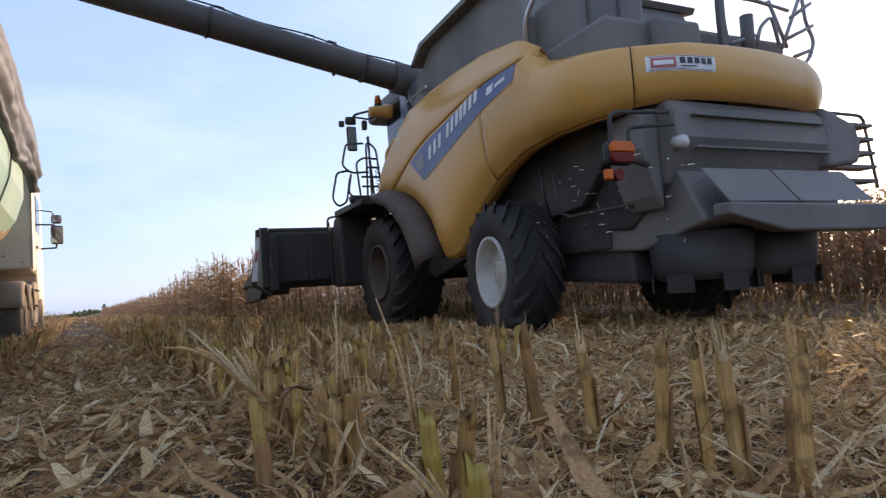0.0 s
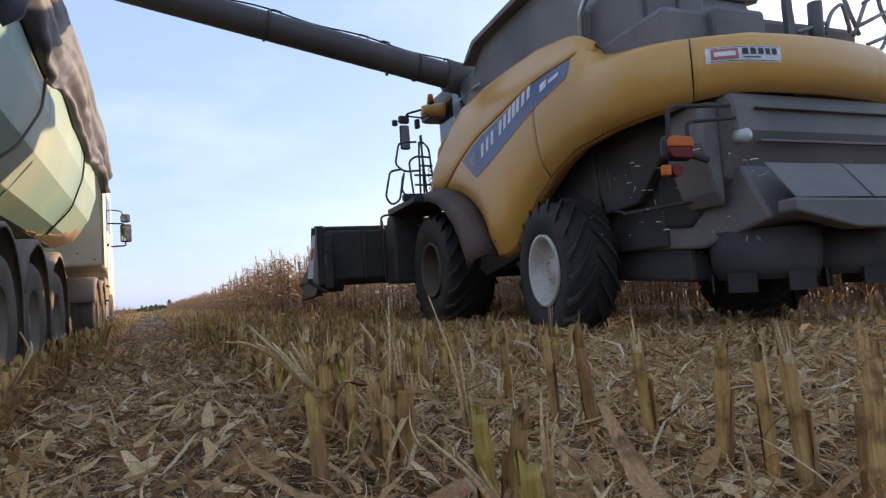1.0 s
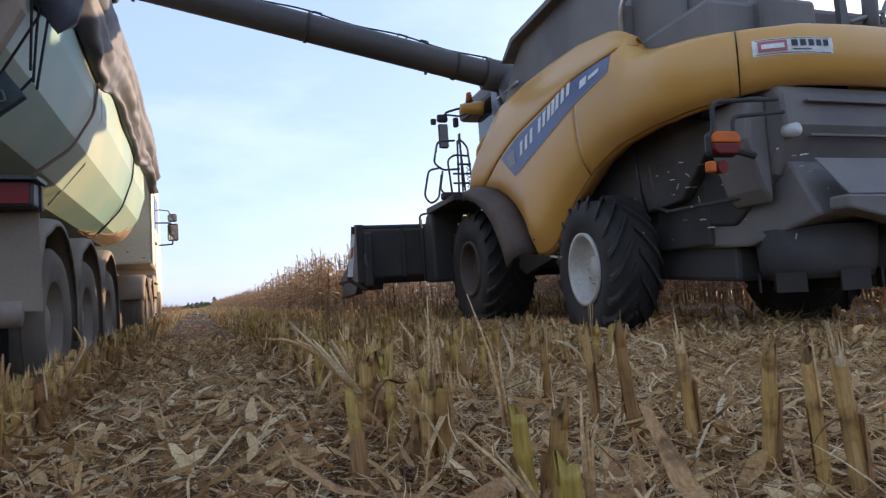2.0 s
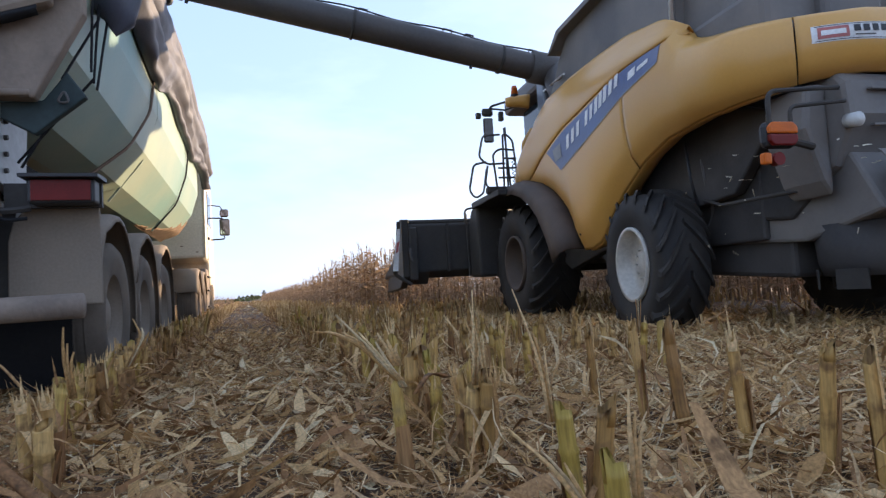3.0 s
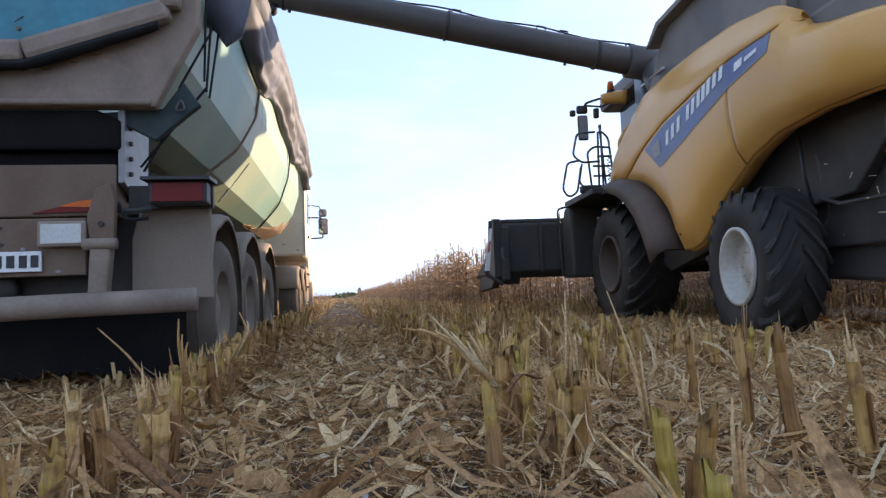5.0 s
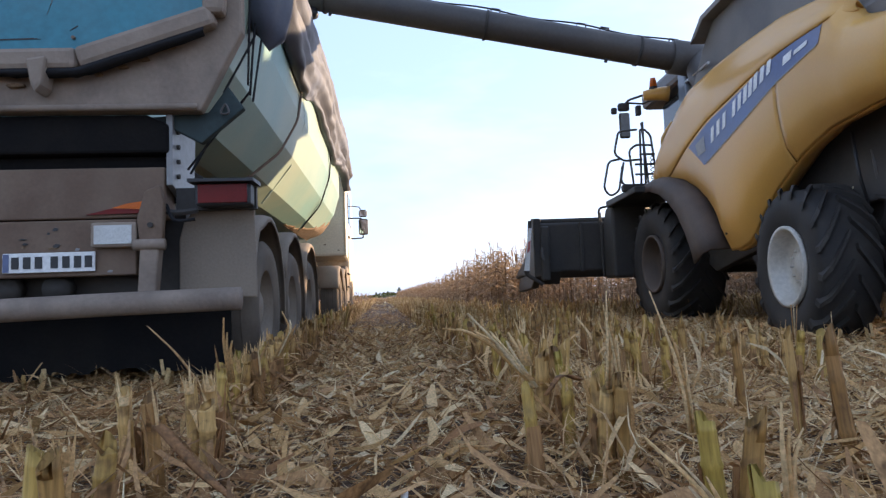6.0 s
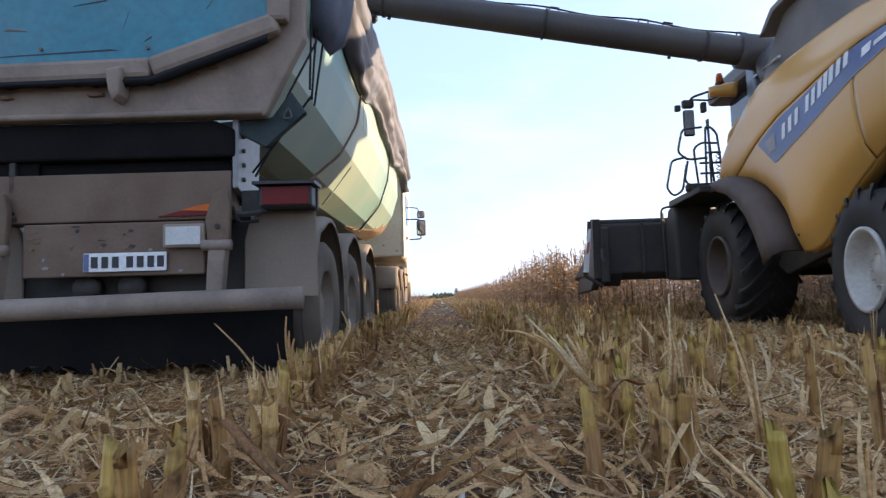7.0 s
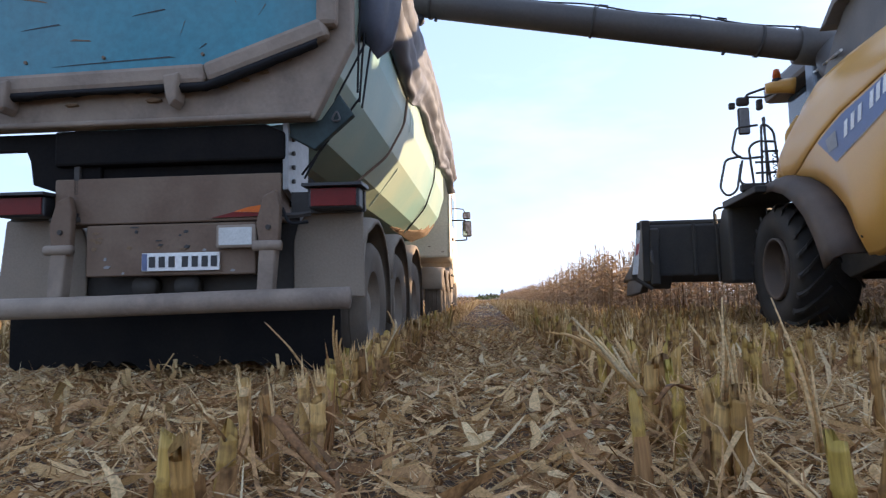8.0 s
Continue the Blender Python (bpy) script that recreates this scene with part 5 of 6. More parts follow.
def build_auger(c):
    a0, a1 = Vector((-0.95, 3.05, 3.90)), Vector((-7.6, 3.05, 5.24))
    d = (a1 - a0).normalized()
    au = part("unloading_auger", tube([a0 + d * (k * 0.55) for k in range(13)], 0.205, 24), M_AUGER, c, "long dark unloading auger tube", smooth=True)
    part("auger_elbow", tube(rounded([(-0.95, 2.2, 3.2), (-1.0, 2.7, 3.55), a0 + Vector((0.1, 0, 0)), a0 + d * 0.4], 0.3), 0.25, 20), M_AUGER, au, "elbow of the auger", smooth=True)
    for s in (0.9, 3.2, 5.6):
        part("clamp_ring", tube([a0 + d * (s - 0.02), a0 + d * (s + 0.02)], 0.222, 24), M_DARK, au, smooth=True)
    up = Vector((0, 0, 1)) - d * d.z
    up.normalize()
    line = [a0 + d * s + up * (0.225 + 0.02 * math.sin(s * 4.3)) + Vector((0, -0.04, 0)) for s in np.linspace(0.2, 6.4, 40)]
    part("hydraulic_line", tube(line, 0.012, 6), M_BLACK, au)
    for s in (0.35, 1.4, 1.75, 3.05, 4.4):
        p = a0 + d * s + up * 0.20
        part("line_clip", tube([p - d * 0.03, p + up * 0.07 - d * 0.02, p + up * 0.07 + d * 0.1, p + d * 0.12], 0.014, 6), M_BLACK, au)
    for s in (1.35, 5.5):
        p = a0 + d * s - up * 0.2
        part("stud", tube([p, p - up * 0.05], 0.025, 8), M_BLACK, au)
    p = a0 + d * 5.75 - up * 0.2
    lamp = part("auger_lamp", tube([p - up * 0.06 + Vector((0, 0.05, 0)), p - up * 0.06 - Vector((0, 0.07, 0))], 0.075, 14), M_BLACK, au, "small round lamp under the auger tip", smooth=True)
    part("lamp_stem", tube([p + up * 0.03, p - up * 0.05], 0.02, 8), M_BLACK, lamp)
    sp = a0 + d * 6.65
    part("spout", tube(rounded([sp - d * 0.3, sp + d * 0.25, sp + d * 0.45 - Vector((0, 0, 0.5))], 0.25), 0.22, 18), M_BLACK, au, "rubber spout", smooth=True)
    part("support_strut", tube([(-1.10, 3.15, 3.62), (-1.40, 1.75, 3.40)], 0.018, 8), M_STEEL, c, "thin bright strut")


combine = build_combine()
build_header(combine)
build_auger(combine)


# ---- tipper truck: x right, y ahead, origin on the ground under its tail ----
TRUCK = pose(-2.12, 4.15, 0, 0, 0, -0.6)


def road_wheel(parent, name, y, sx, r=0.52, label="dusty road wheel under a mudguard"):
    w = part(name, lathe([(0.29, -0.15), (0.40, -0.17), (r - 0.05, -0.17), (r, -0.13), (r, 0.13), (r - 0.05, 0.17), (0.40, 0.17), (0.29, 0.15)], (0, 0, 0), 40), M_ROADTYRE, parent, label, smooth=True)
    w.matrix_basis = pose(sx * 1.06, y, r)
    x = sx * 0.15
    part("rim", lathe([(0.30, x), (0.285, x * 0.9), (0.27, x * 0.3), (0.20, x * 0.15), (0.17, x * 0.5), (0.10, x * 0.7), (0.001, x * 0.75)], (0, 0, 0), 30), M_MUDGUARD, w, "dusty rim", smooth=True)
    bm = bmesh.new()
    for g in (-0.07, 0.0, 0.07):
        lathe([(r + 0.002, g - 0.012), (r + 0.006, g), (r + 0.002, g + 0.012)], (0, 0, 0), 40, bm)
    part("tread_rib", bm, M_ROADTYRE, w)
    return w


TUB = [(1.22, 3.95), (1.22, 2.62), (1.10, 2.20), (0.85, 1.86), (0.60, 1.75)]


def build_truck():
    t = thing("tipper_truck", TRUCK, "dusty tipper truck with a teal half-round body and a rolled tarpaulin", "truck")
    # tub: half-round, in flat facets
    ring = TUB + [(-x, z) for x, z in TUB[::-1]]
    rows = []
    for y, dz, k in ((0.10, 0, 1.0), (2.0, 0, 1.0), (4.0, 0, 1.0), (6.0, 0, 1.0), (8.3, 0, 1.0), (8.75, 0.10, 0.98), (9.05, 0.32, 0.93), (9.25, 0.75, 0.85)):
        rows.append([(x * k, y, max(z, z + dz * (3.2 - z) / 1.7) if z < 3.2 else z) for x, z in ring])
    tub = part("tub", sheet(rows), [M_TUB, M_MUD], t, "pale green half-round tub, muddy at its front end")
    solid(tub, 0.03, 0)
    def tub_at(y, g):
        """A point of the right-hand facets at y, g from the keel up."""
        line = [(0.55, 1.735), (0.85, 1.85), (1.10, 2.20), (1.22, 2.62)]
        i = min(2, int(g * 3))
        f = g * 3 - i
        x, z = (line[i][k] + (line[i + 1][k] - line[i][k]) * f for k in (0, 1))
        k, dz = interp(y, [(8.3, 1.0), (8.75, 0.98), (9.05, 0.93), (9.25, 0.85)]), interp(y, [(8.3, 0), (8.75, 0.10), (9.05, 0.32), (9.25, 0.75)])
        return x * k + 0.028, y, z + dz * (3.2 - z) / 1.7 - 0.022

    crust = []
    for i in range(41):
        y = 5.6 + 3.6 * i / 40
        top = max(0.05, min(0.85, (y - 5.6) / 3.6 * 0.7 + 0.16 * noise.noise((y * 2.1, 0, 1)) + 0.08 * noise.noise((y * 7, 0, 2))))
        row = []
        for j in range(9):
            p = tub_at(y, top * j / 8)
            q = 0.014 * noise.noise((y * 12, j * 1.3, 4)) - (0.03 if j == 8 else 0)
            row.append((p[0] + q, p[1], p[2] - q))
        crust.append(row)
    part("mud_crust", sheet(crust), M_MUD, tub, "crust of dried mud", smooth=True)
    part("tub_front", prism([(x * 0.85, max(z, z + 0.75 * (3.2 - z) / 1.7) if z < 3.2 else z) for x, z in ring], "y", 9.24, 9.28), M_TUB, tub)
    part("top_rail", box(1.19, 1.29, 0.1, 9.3, 3.86, 3.98), M_TUB, tub, bevel=0.015)
    part("top_rail", box(-1.29, -1.19, 0.1, 9.3, 3.86, 3.98), M_TUB, tub, bevel=0.015)
    for y in (3.2, 6.2):
        part("tub_rib", tube([(1.225, y, 3.9), (1.23, y, 2.62), (1.06, y, 2.115), (0.73, y, 1.69)], 0.012, 6), M_TUB, tub)
    # tailgate
    rim_out = [(-1.42, 1.82), (0.98, 1.82), (1.25, 2.35), (1.25, 3.9), (-1.46, 3.9), (-1.46, 2.0)]
    gate = part("tailgate", prism(rim_out, "y", -0.02, 0.08), M_FRAME, t, "tailgate with beige frame and teal panel", bevel=0.015)
    panel = [(-1.44, 2.18), (0.25, 2.21), (1.02, 2.50), (1.04, 3.8), (-1.44, 3.8)]
    part("gate_panel", prism(panel, "y", -0.035, -0.01), M_TEAL, gate, "scratched teal panel")
    frame_line = [(-1.44, 2.11), (0.25, 2.14), (1.09, 2.43), (1.11, 3.85)]
    for (xa, za), (xb, zb) in zip(frame_line, frame_line[1:]):
        dx, dz = xb - xa, zb - za
        ln = math.hypot(dx, dz)
        nx, nz = dz / ln * 0.072, -dx / ln * 0.072
        part("gate_ledge", prism([(xa + nx, za + nz), (xb + nx, zb + nz), (xb - nx, zb - nz), (xa - nx, za - nz)], "y", -0.13, -0.02), M_FRAME, gate, "muddy ledge", bevel=0.035)
    for x in (-1.19, 0.03):
        part("gate_hinge", prism([(x - 0.06, 2.12), (x + 0.06, 2.14), (x + 0.04, 1.95), (x, 1.90), (x - 0.03, 1.97)], "y", -0.17, -0.02), M_FRAME, gate, "muddy gate catch", bevel=0.02)
    seal = []
    for k in range(61):
        x = -1.43 + 2.46 * k / 60
        z = interp(x, [(-1.44, 2.035), (0.25, 2.06), (1.06, 2.335)])
        sag = 0.014 * math.sin(x * 3.1) + 0.012 * noise.noise((x * 6, 1, 0)) + 0.02 * max(0, noise.noise((x * 14, 3, 0)))
        seal.append([(x, -0.115, z + 0.012), (x, -0.125 - 0.01 * noise.noise((x * 9, 5, 0)), z - 0.012), (x, -0.085, z - 0.028 - sag)])
    solid(part("gate_seal", sheet(seal), M_ROPE, gate, "torn dark rubber seal under the ledge", smooth=True), 0.012, 0)
    part("gate_lip", tube([(-1.42, -0.03, 1.845), (-0.3, -0.035, 1.84), (0.96, -0.03, 1.845)], 0.022, 8), M_FRAME, gate, smooth=True)
    for k, (x, z, r0, r1) in enumerate(((0.62, 2.16, 0.05, 0.016), (0.50, 2.11, 0.035, 0.014), (0.35, 2.06, 0.03, 0.012), (0.80, 2.24, 0.03, 0.012), (-0.15, 1.99, 0.06, 0.016), (-0.75, 1.98, 0.05, 0.012))):
        part("mud_clod", prism([(x - r0, z), (x - r0 * 0.3, z + r1), (x + r0 * 0.8, z + r1 * 0.8), (x + r0, z - r1 * 0.4), (x + r0 * 0.1, z - r1), (x - r0 * 0.7, z - r1 * 0.9)], "y", -0.05, -0.015), M_MUD, gate, "clod of dried mud", bevel=0.006)
    for x, z in ((-1.1, 2.30), (-0.52, 2.31), (0.2, 2.30)):
        part("rivet", tube([(x, -0.034, z), (x, -0.05, z)], 0.012, 8), M_RUSTY, gate)
    for k, (x, z, ln, a) in enumerate(((-1.0, 2.55, 0.30, 6), (-0.7, 2.44, 0.16, -4), (0.05, 2.50, 0.10, 70), (-0.2, 2.62, 0.25, 8), (0.4, 2.72, 0.18, -60), (0.62, 2.60, 0.09, 55), (-0.45, 2.275, 0.9, 2), (0.75, 2.85, 0.12, 80), (-1.05, 2.75, 0.2, -10), (0.2, 2.36, 0.06, 30))):
        dx, dz = math.cos(radians(a)) * ln / 2, math.sin(radians(a)) * ln / 2
        part("scratch", prism([(x - dx, z - dz), (x + dx, z + dz), (x + dx * 0.9, z + dz + 0.009), (x - dx * 0.6, z - dz + 0.012)], "y", -0.038, -0.0352), M_RUSTY if k % 3 else M_BLACK, gate, "scratch worn to rust")
    # corner brackets and underside
    for sx in (-1, 1):
        if sx > 0:
            part("corner_bracket", prism([(sx * 0.62, 1.812), (sx * 0.955, 1.63), (sx * 1.235, 1.87), (sx * 1.13, 2.02), (sx * 1.0, 1.84)], "y", 0.085, 0.15), M_BRACKET, t, "corner bracket, its teal darkened as in shade", bevel=0.01)
            part("shackle", tube(rounded([(sx * 1.12, 0.06, 1.90), (sx * 1.15, 0.055, 1.82), (sx * 1.08, 0.055, 1.82)], 0.03, closed=True), 0.007, 6, closed=True), M_GREY, t)
        part("hinge_plate", prism([(0.05, 1.82), (0.55, 1.82), (0.5, 1.2), (0.05, 1.35)], "x", sx * 0.74, sx * 0.78), (M_PALE if sx > 0 else M_DARK), t, "drilled hinge plate", bevel=0.005)
        for k in range(4):
            part("bolt", tube([(sx * 0.78, 0.14, 1.42 + 0.1 * k), (sx * 0.80, 0.14, 1.42 + 0.1 * k)], 0.016, 8), M_DARK, t)
        part("chassis_rail", box(sx * 0.42, sx * 0.52, 0.1, 11.6, 1.05, 1.35), M_DARK, t, bevel=0.01)
    # added black beam and plates stand for the deep shade below the tub
    part("hinge_beam", prism([(-0.92, 1.815), (0.62, 1.815), (0.76, 1.75), (0.76, 1.56), (-0.92, 1.56)], "y", 0.03, 0.6), M_BELLY, t, "added black beam for the shade under the tub", bevel=0.02)
    part("hinge_cheek", prism([(-1.5, 1.815), (-1.5, 1.69), (-1.17, 1.69), (-1.136, 1.617), (-1.11, 1.444), (-0.908, 1.375), (-0.6, 1.375), (-0.6, 1.815)], "y", 0.08, 0.13), M_BELLY, t, "cut-out plate under the tub, coloured black as shade", bevel=0.01)
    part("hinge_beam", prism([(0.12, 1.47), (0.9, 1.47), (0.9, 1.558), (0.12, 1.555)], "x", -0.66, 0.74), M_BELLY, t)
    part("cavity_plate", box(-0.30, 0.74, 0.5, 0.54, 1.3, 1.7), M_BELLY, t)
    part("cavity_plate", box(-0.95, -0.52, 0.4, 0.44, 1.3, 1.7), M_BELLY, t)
    for y in (0.90, 2.22, 3.54):
        part("axle", tube([(-1.0, y, 0.52), (1.0, y, 0.52)], 0.075, 12), M_DARK, t, smooth=True)
        for sx in (-1, 1):
            part("inner_tyre", lathe([(0.29, -0.13), (0.42, -0.15), (0.50, -0.12), (0.50, 0.12), (0.42, 0.15), (0.29, 0.13), (0.1, 0.05), (0.001, 0.05)], (sx * 0.70, y, 0.51), 32), M_TYRE, t, smooth=True)
            part("air_spring", tube([(sx * 0.45, y + 0.3, 0.7), (sx * 0.45, y + 0.3, 1.05)], 0.12, 14), M_DARK, t, smooth=True)
    part("air_tank", tube([(-0.35, 1.5, 0.72), (0.35, 1.5, 0.72)], 0.16, 18), M_DARK, t, smooth=True)
    # black sheet added so that the space between the wheels goes dark
    part("cross_plate", box(-0.78, 0.78, 1.3, 1.34, 0.10, 1.1), M_BLACK, t, "added black sheet for the shade between the wheels")
    # rear frame
    rng = random.Random(9)
    part("cross_member", box(-0.92, 0.73, 0.05, 0.25, 1.14, 1.47), M_RUSTY, t, "brown muddy cross member", bevel=0.012)
    part("lower_panel", box(-0.66, 0.56, 0.03, 0.12, 0.77, 1.13), M_RUSTY, t, "rusty rear panel", bevel=0.01)
    part("reflective_strip", prism([(0.24, 1.162), (0.60, 1.168), (0.60, 1.19), (0.40, 1.20)], "y", 0.034, 0.048), M_LAMP_RED, t, "worn red reflective strip")
    part("reflective_strip", prism([(0.40, 1.203), (0.60, 1.193), (0.60, 1.245), (0.50, 1.232)], "y", 0.036, 0.048), M_LAMP_AMBER, t, "worn orange reflective strip")
    pl = part("number_plate", box(-0.24, 0.315, 0.005, 0.02, 0.80, 0.925), M_WHITE, t, "white number plate with dark bars", bevel=0.004)
    part("plate_band", box(-0.235, -0.20, 0.001, 0.005, 0.805, 0.92), M_BLUE, pl)
    for x in (-0.185, -0.115, -0.045, 0.05, 0.12, 0.19, 0.255):
        part("plate_bar", box(x, x + 0.044, 0.001, 0.005, 0.825, 0.90), M_BLACK, pl, "dark bar")
    wl_ = part("rear_lamp", box(0.30, 0.58, -0.03, 0.03, 0.945, 1.105), M_FRAME, t, "square white lamp in a muddy case", bevel=0.015)
    part("lens", box(0.325, 0.555, -0.036, -0.03, 0.965, 1.085), M_LAMP_WHITE, wl_, bevel=0.002)
    for x in (-0.28, 0.03):
        part("hose_coupling", tube([(x, 0.10, 0.70), (x, 0.20, 0.70)], 0.085, 16), M_DARK, t, smooth=True)
    part("frame_beam", box(-0.8, 0.8, 0.25, 0.4, 0.55, 1.2), M_DARK, t)
    for x0 in (0.58, -0.90):
        leg = part("bumper_arm", prism([(x0 + 0.03, 0.98), (x0 + 0.15, 0.98), (x0 + 0.12, 0.63), (x0 + 0.01, 0.60)], "y", -0.05, 0.05), M_FRAME, t, "muddy arm of the underrun bar", bevel=0.015)
        part("arm_joint", tube([(x0 - 0.01, -0.035, 0.955), (x0 + 0.18, -0.035, 0.955)], 0.036, 12), M_FRAME, leg, smooth=True)
        part("arm_plate", prism([(x0 + 0.02, 0.97), (x0 + 0.16, 0.97), (x0 + 0.17, 1.22), (x0 + 0.14, 1.34), (x0 + 0.05, 1.30), (x0 + 0.0, 1.12)], "y", -0.03, 0.028), M_RUSTY, leg, "plate caked with dark grime", bevel=0.012)
        part("arm_bolt", tube([(x0 + 0.09, -0.045, 1.08), (x0 + 0.09, -0.03, 1.08)], 0.018, 8), M_DARK, leg)
    # chipped paint round the number plate
    for k in range(26):
        x, z = rng.uniform(-0.62, 0.54), (rng.uniform(0.95, 1.11) if k % 3 else rng.uniform(0.79, 0.95))
        w, h = rng.uniform(0.008, 0.035), rng.uniform(0.004, 0.014)
        if -0.27 < x < 0.34 and z < 0.94 or x > 0.27 and z > 0.93:
            continue
        part("paint_chip", prism([(x - w, z - h * 0.3), (x - w * 0.2, z + h), (x + w, z + h * 0.4), (x + w * 0.5, z - h), (x - w * 0.6, z - h)], "y", 0.0245, 0.029), (M_PALE, M_MUD, M_BLACK)[k % 3], t, "chip in the paint")
    part("underrun_bar", tube([(-1.25, -0.15, 0.555), (-0.4, -0.15, 0.565), (0.5, -0.15, 0.585), (1.25, -0.15, 0.595)], 0.072, 18), M_FRAME, t, "muddy round underrun bar", smooth=True)
    edge = []
    for k in range(49):
        x = -1.42 + 2.5 * k / 48
        edge.append((x, 0.13 + 0.05 * noise.noise((x * 2, 0, 0)) + rng.uniform(-0.03, 0.03)))
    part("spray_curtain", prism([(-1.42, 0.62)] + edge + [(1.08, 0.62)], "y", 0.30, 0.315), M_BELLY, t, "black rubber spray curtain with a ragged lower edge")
    # tail lamps
    for sx in (-1, 1):
        x0, x1 = sorted((sx * 0.94, sx * 1.29))
        tl = part("tail_lamp", box(x0, x1, -0.02, 0.12, 1.20, 1.345), M_BLACK, t, "long red tail lamp under a dark hood", bevel=0.015)
        part("lens", box(x0 + 0.02, x1 - 0.02, -0.028, -0.02, 1.215, 1.335), M_LAMP_RED, tl, "red lens", bevel=0.002)
        part("lamp_hood", prism([(-0.08, 1.365), (0.16, 1.375), (0.16, 1.348), (-0.08, 1.345)], "x", x0 - 0.03, x1 + 0.03), M_BLACK, tl, "dark hood")
        part("lamp_wire", tube(rounded([(sx * 0.92, 0.05, 1.12), (sx * 0.80, 0.0, 1.10), (sx * 0.74, 0.05, 1.22)], 0.05), 0.012, 6), M_ROPE, t)
        part("lamp_wire", tube(rounded([(sx * 0.94, 0.05, 1.18), (sx * 0.82, 0.03, 1.16), (sx * 0.72, 0.05, 1.18)], 0.05), 0.02, 6), M_DARK, t)
        part("lamp_bracket", box(sx * 0.78, sx * 1.3, 0.12, 0.16, 1.19, 1.34), M_DARK, t)
    # wheels and mudguards
    for sx in (-1, 1):
        for y in (0.90, 2.22, 3.54):
            road_wheel(t, "trailer_wheel", y, sx)
            rows = []
            for k in range(13):
                a = radians(18 + k * 177 / 12)
                rr = 0.66 + (0.06 if k < 3 else 0)
                yy, zz = y - math.cos(a) * rr * (1 if k > 1 else 0.98), 0.55 + math.sin(a) * rr * 1.05
                rows.append([(sx * 0.78, yy, zz), (sx * 1.20, yy, zz), (sx * 1.245, yy, zz - 0.015), (sx * 1.25, yy + 0.05 * math.cos(a), zz - 0.05 * max(0, math.sin(a)))])
            solid(part("mudguard", sheet(rows), M_MUDGUARD, t, "dusty round mudguard", smooth=True), 0.014, 0)
        part("mud_flap", prism([(sx * 0.77, 0.62), (sx * 0.77, 1.0), (sx * 0.80, 1.12), (sx * 0.88, 1.22), (sx * 1.0, 1.28), (sx * 1.2, 1.28), (sx * (1.27 if sx > 0 else 1.40), 1.2), (sx * (1.28 if sx > 0 else 1.46), 0.60)], "y", 0.20, 0.225), M_MUDGUARD, t, "dusty mud flap", bevel=0.01)
        for y in (8.2, 9.5):
            road_wheel(t, "drive_wheel", y, sx)
        road_wheel(t, "front_wheel", 12.2, sx)
        for y in (8.2, 9.5):
            rows = []
            for k in range(11):
                a = radians(20 + k * 14)
                yy, zz = y - math.cos(a) * 0.64, 0.53 + math.sin(a) * 0.66
                rows.append([(sx * 0.80, yy, zz), (sx * 1.20, yy, zz), (sx * 1.24, yy, zz - 0.02), (sx * 1.245, yy + 0.05 * math.cos(a), zz - 0.05)])
            solid(part("drive_mudguard", sheet(rows), M_MUDGUARD, t, "dusty round mudguard", smooth=True), 0.014, 0)
        part("side_box", box(min(sx * 0.62, sx * 0.98), max(sx * 0.62, sx * 0.98), 4.7, 6.5, 0.55, 1.1), M_DARK, t, "dark box along the chassis", bevel=0.04)
        part("step_case", prism([(10.3, 0.4), (11.15, 0.4), (11.2, 1.1), (11.05, 1.28), (10.5, 1.30), (10.34, 1.2)], "x", sx * 0.8, sx * 1.23), M_MUDGUARD, t, "dusty step case below the cab", bevel=0.04)
        for z in (0.45, 0.80, 1.10):
            part("step", box(sx * 1.0, sx * 1.27, 10.4, 11.1, z, z + 0.03), M_DARK, t)
    # cab
    cab = part("cab", prism([(10.0, 1.50), (11.3, 1.48), (11.5, 1.1), (11.7, 0.95), (12.7, 0.9), (13.05, 0.5), (13.15, 1.6), (12.95, 3.0), (12.4, 3.55), (10.2, 3.6), (10.0, 3.4)], "x", -1.23, 1.23), M_CREAM, t, "cream dusty cab", bevel=0.06)
    part("cab_rear_lip", box(1.225, 1.25, 9.98, 10.12, 1.5, 3.4), M_CREAM, cab, bevel=0.01)
    part("door_seam", box(1.222, 1.236, 11.0, 11.02, 1.5, 3.2), M_DARK, cab)
    part("side_window", box(1.222, 1.24, 11.1, 12.2, 2.35, 3.1), M_GLASS, cab)
    part("door_handle", box(1.225, 1.26, 11.1, 11.3, 2.0, 2.05), M_DARK, cab)
    for k, (x, z) in enumerate(((0.75, 1.75), (1.05, 1.62))):
        part("rust_spot", box(x, x + 0.05, 9.985, 9.999, z, z + 0.02), M_RUSTY, cab)
    part("air_intake", box(1.0, 1.18, 9.7, 9.95, 3.3, 4.35), M_GREY, t, "dark air intake behind the cab", bevel=0.05)
    part("mirror_arm", tube(rounded([(1.22, 12.2, 2.62), (1.52, 12.25, 2.62), (1.55, 12.25, 2.1), (1.24, 12.2, 2.08)], 0.04), 0.018, 8), M_DARK, t)
    mi = part("mirror", box(1.44, 1.68, 12.18, 12.28, 2.18, 2.60), M_DARK, t, "large cab mirror", bevel=0.04)
    part("mirror_glass", box(1.465, 1.655, 12.17, 12.178, 2.21, 2.57), M_MIRROR, mi)
    mi = part("mirror", box(1.45, 1.66, 12.18, 12.28, 2.64, 2.84), M_DARK, t, "small wide-angle mirror", bevel=0.05)
    part("mirror_glass", box(1.475, 1.635, 12.17, 12.178, 2.67, 2.81), M_MIRROR, mi)
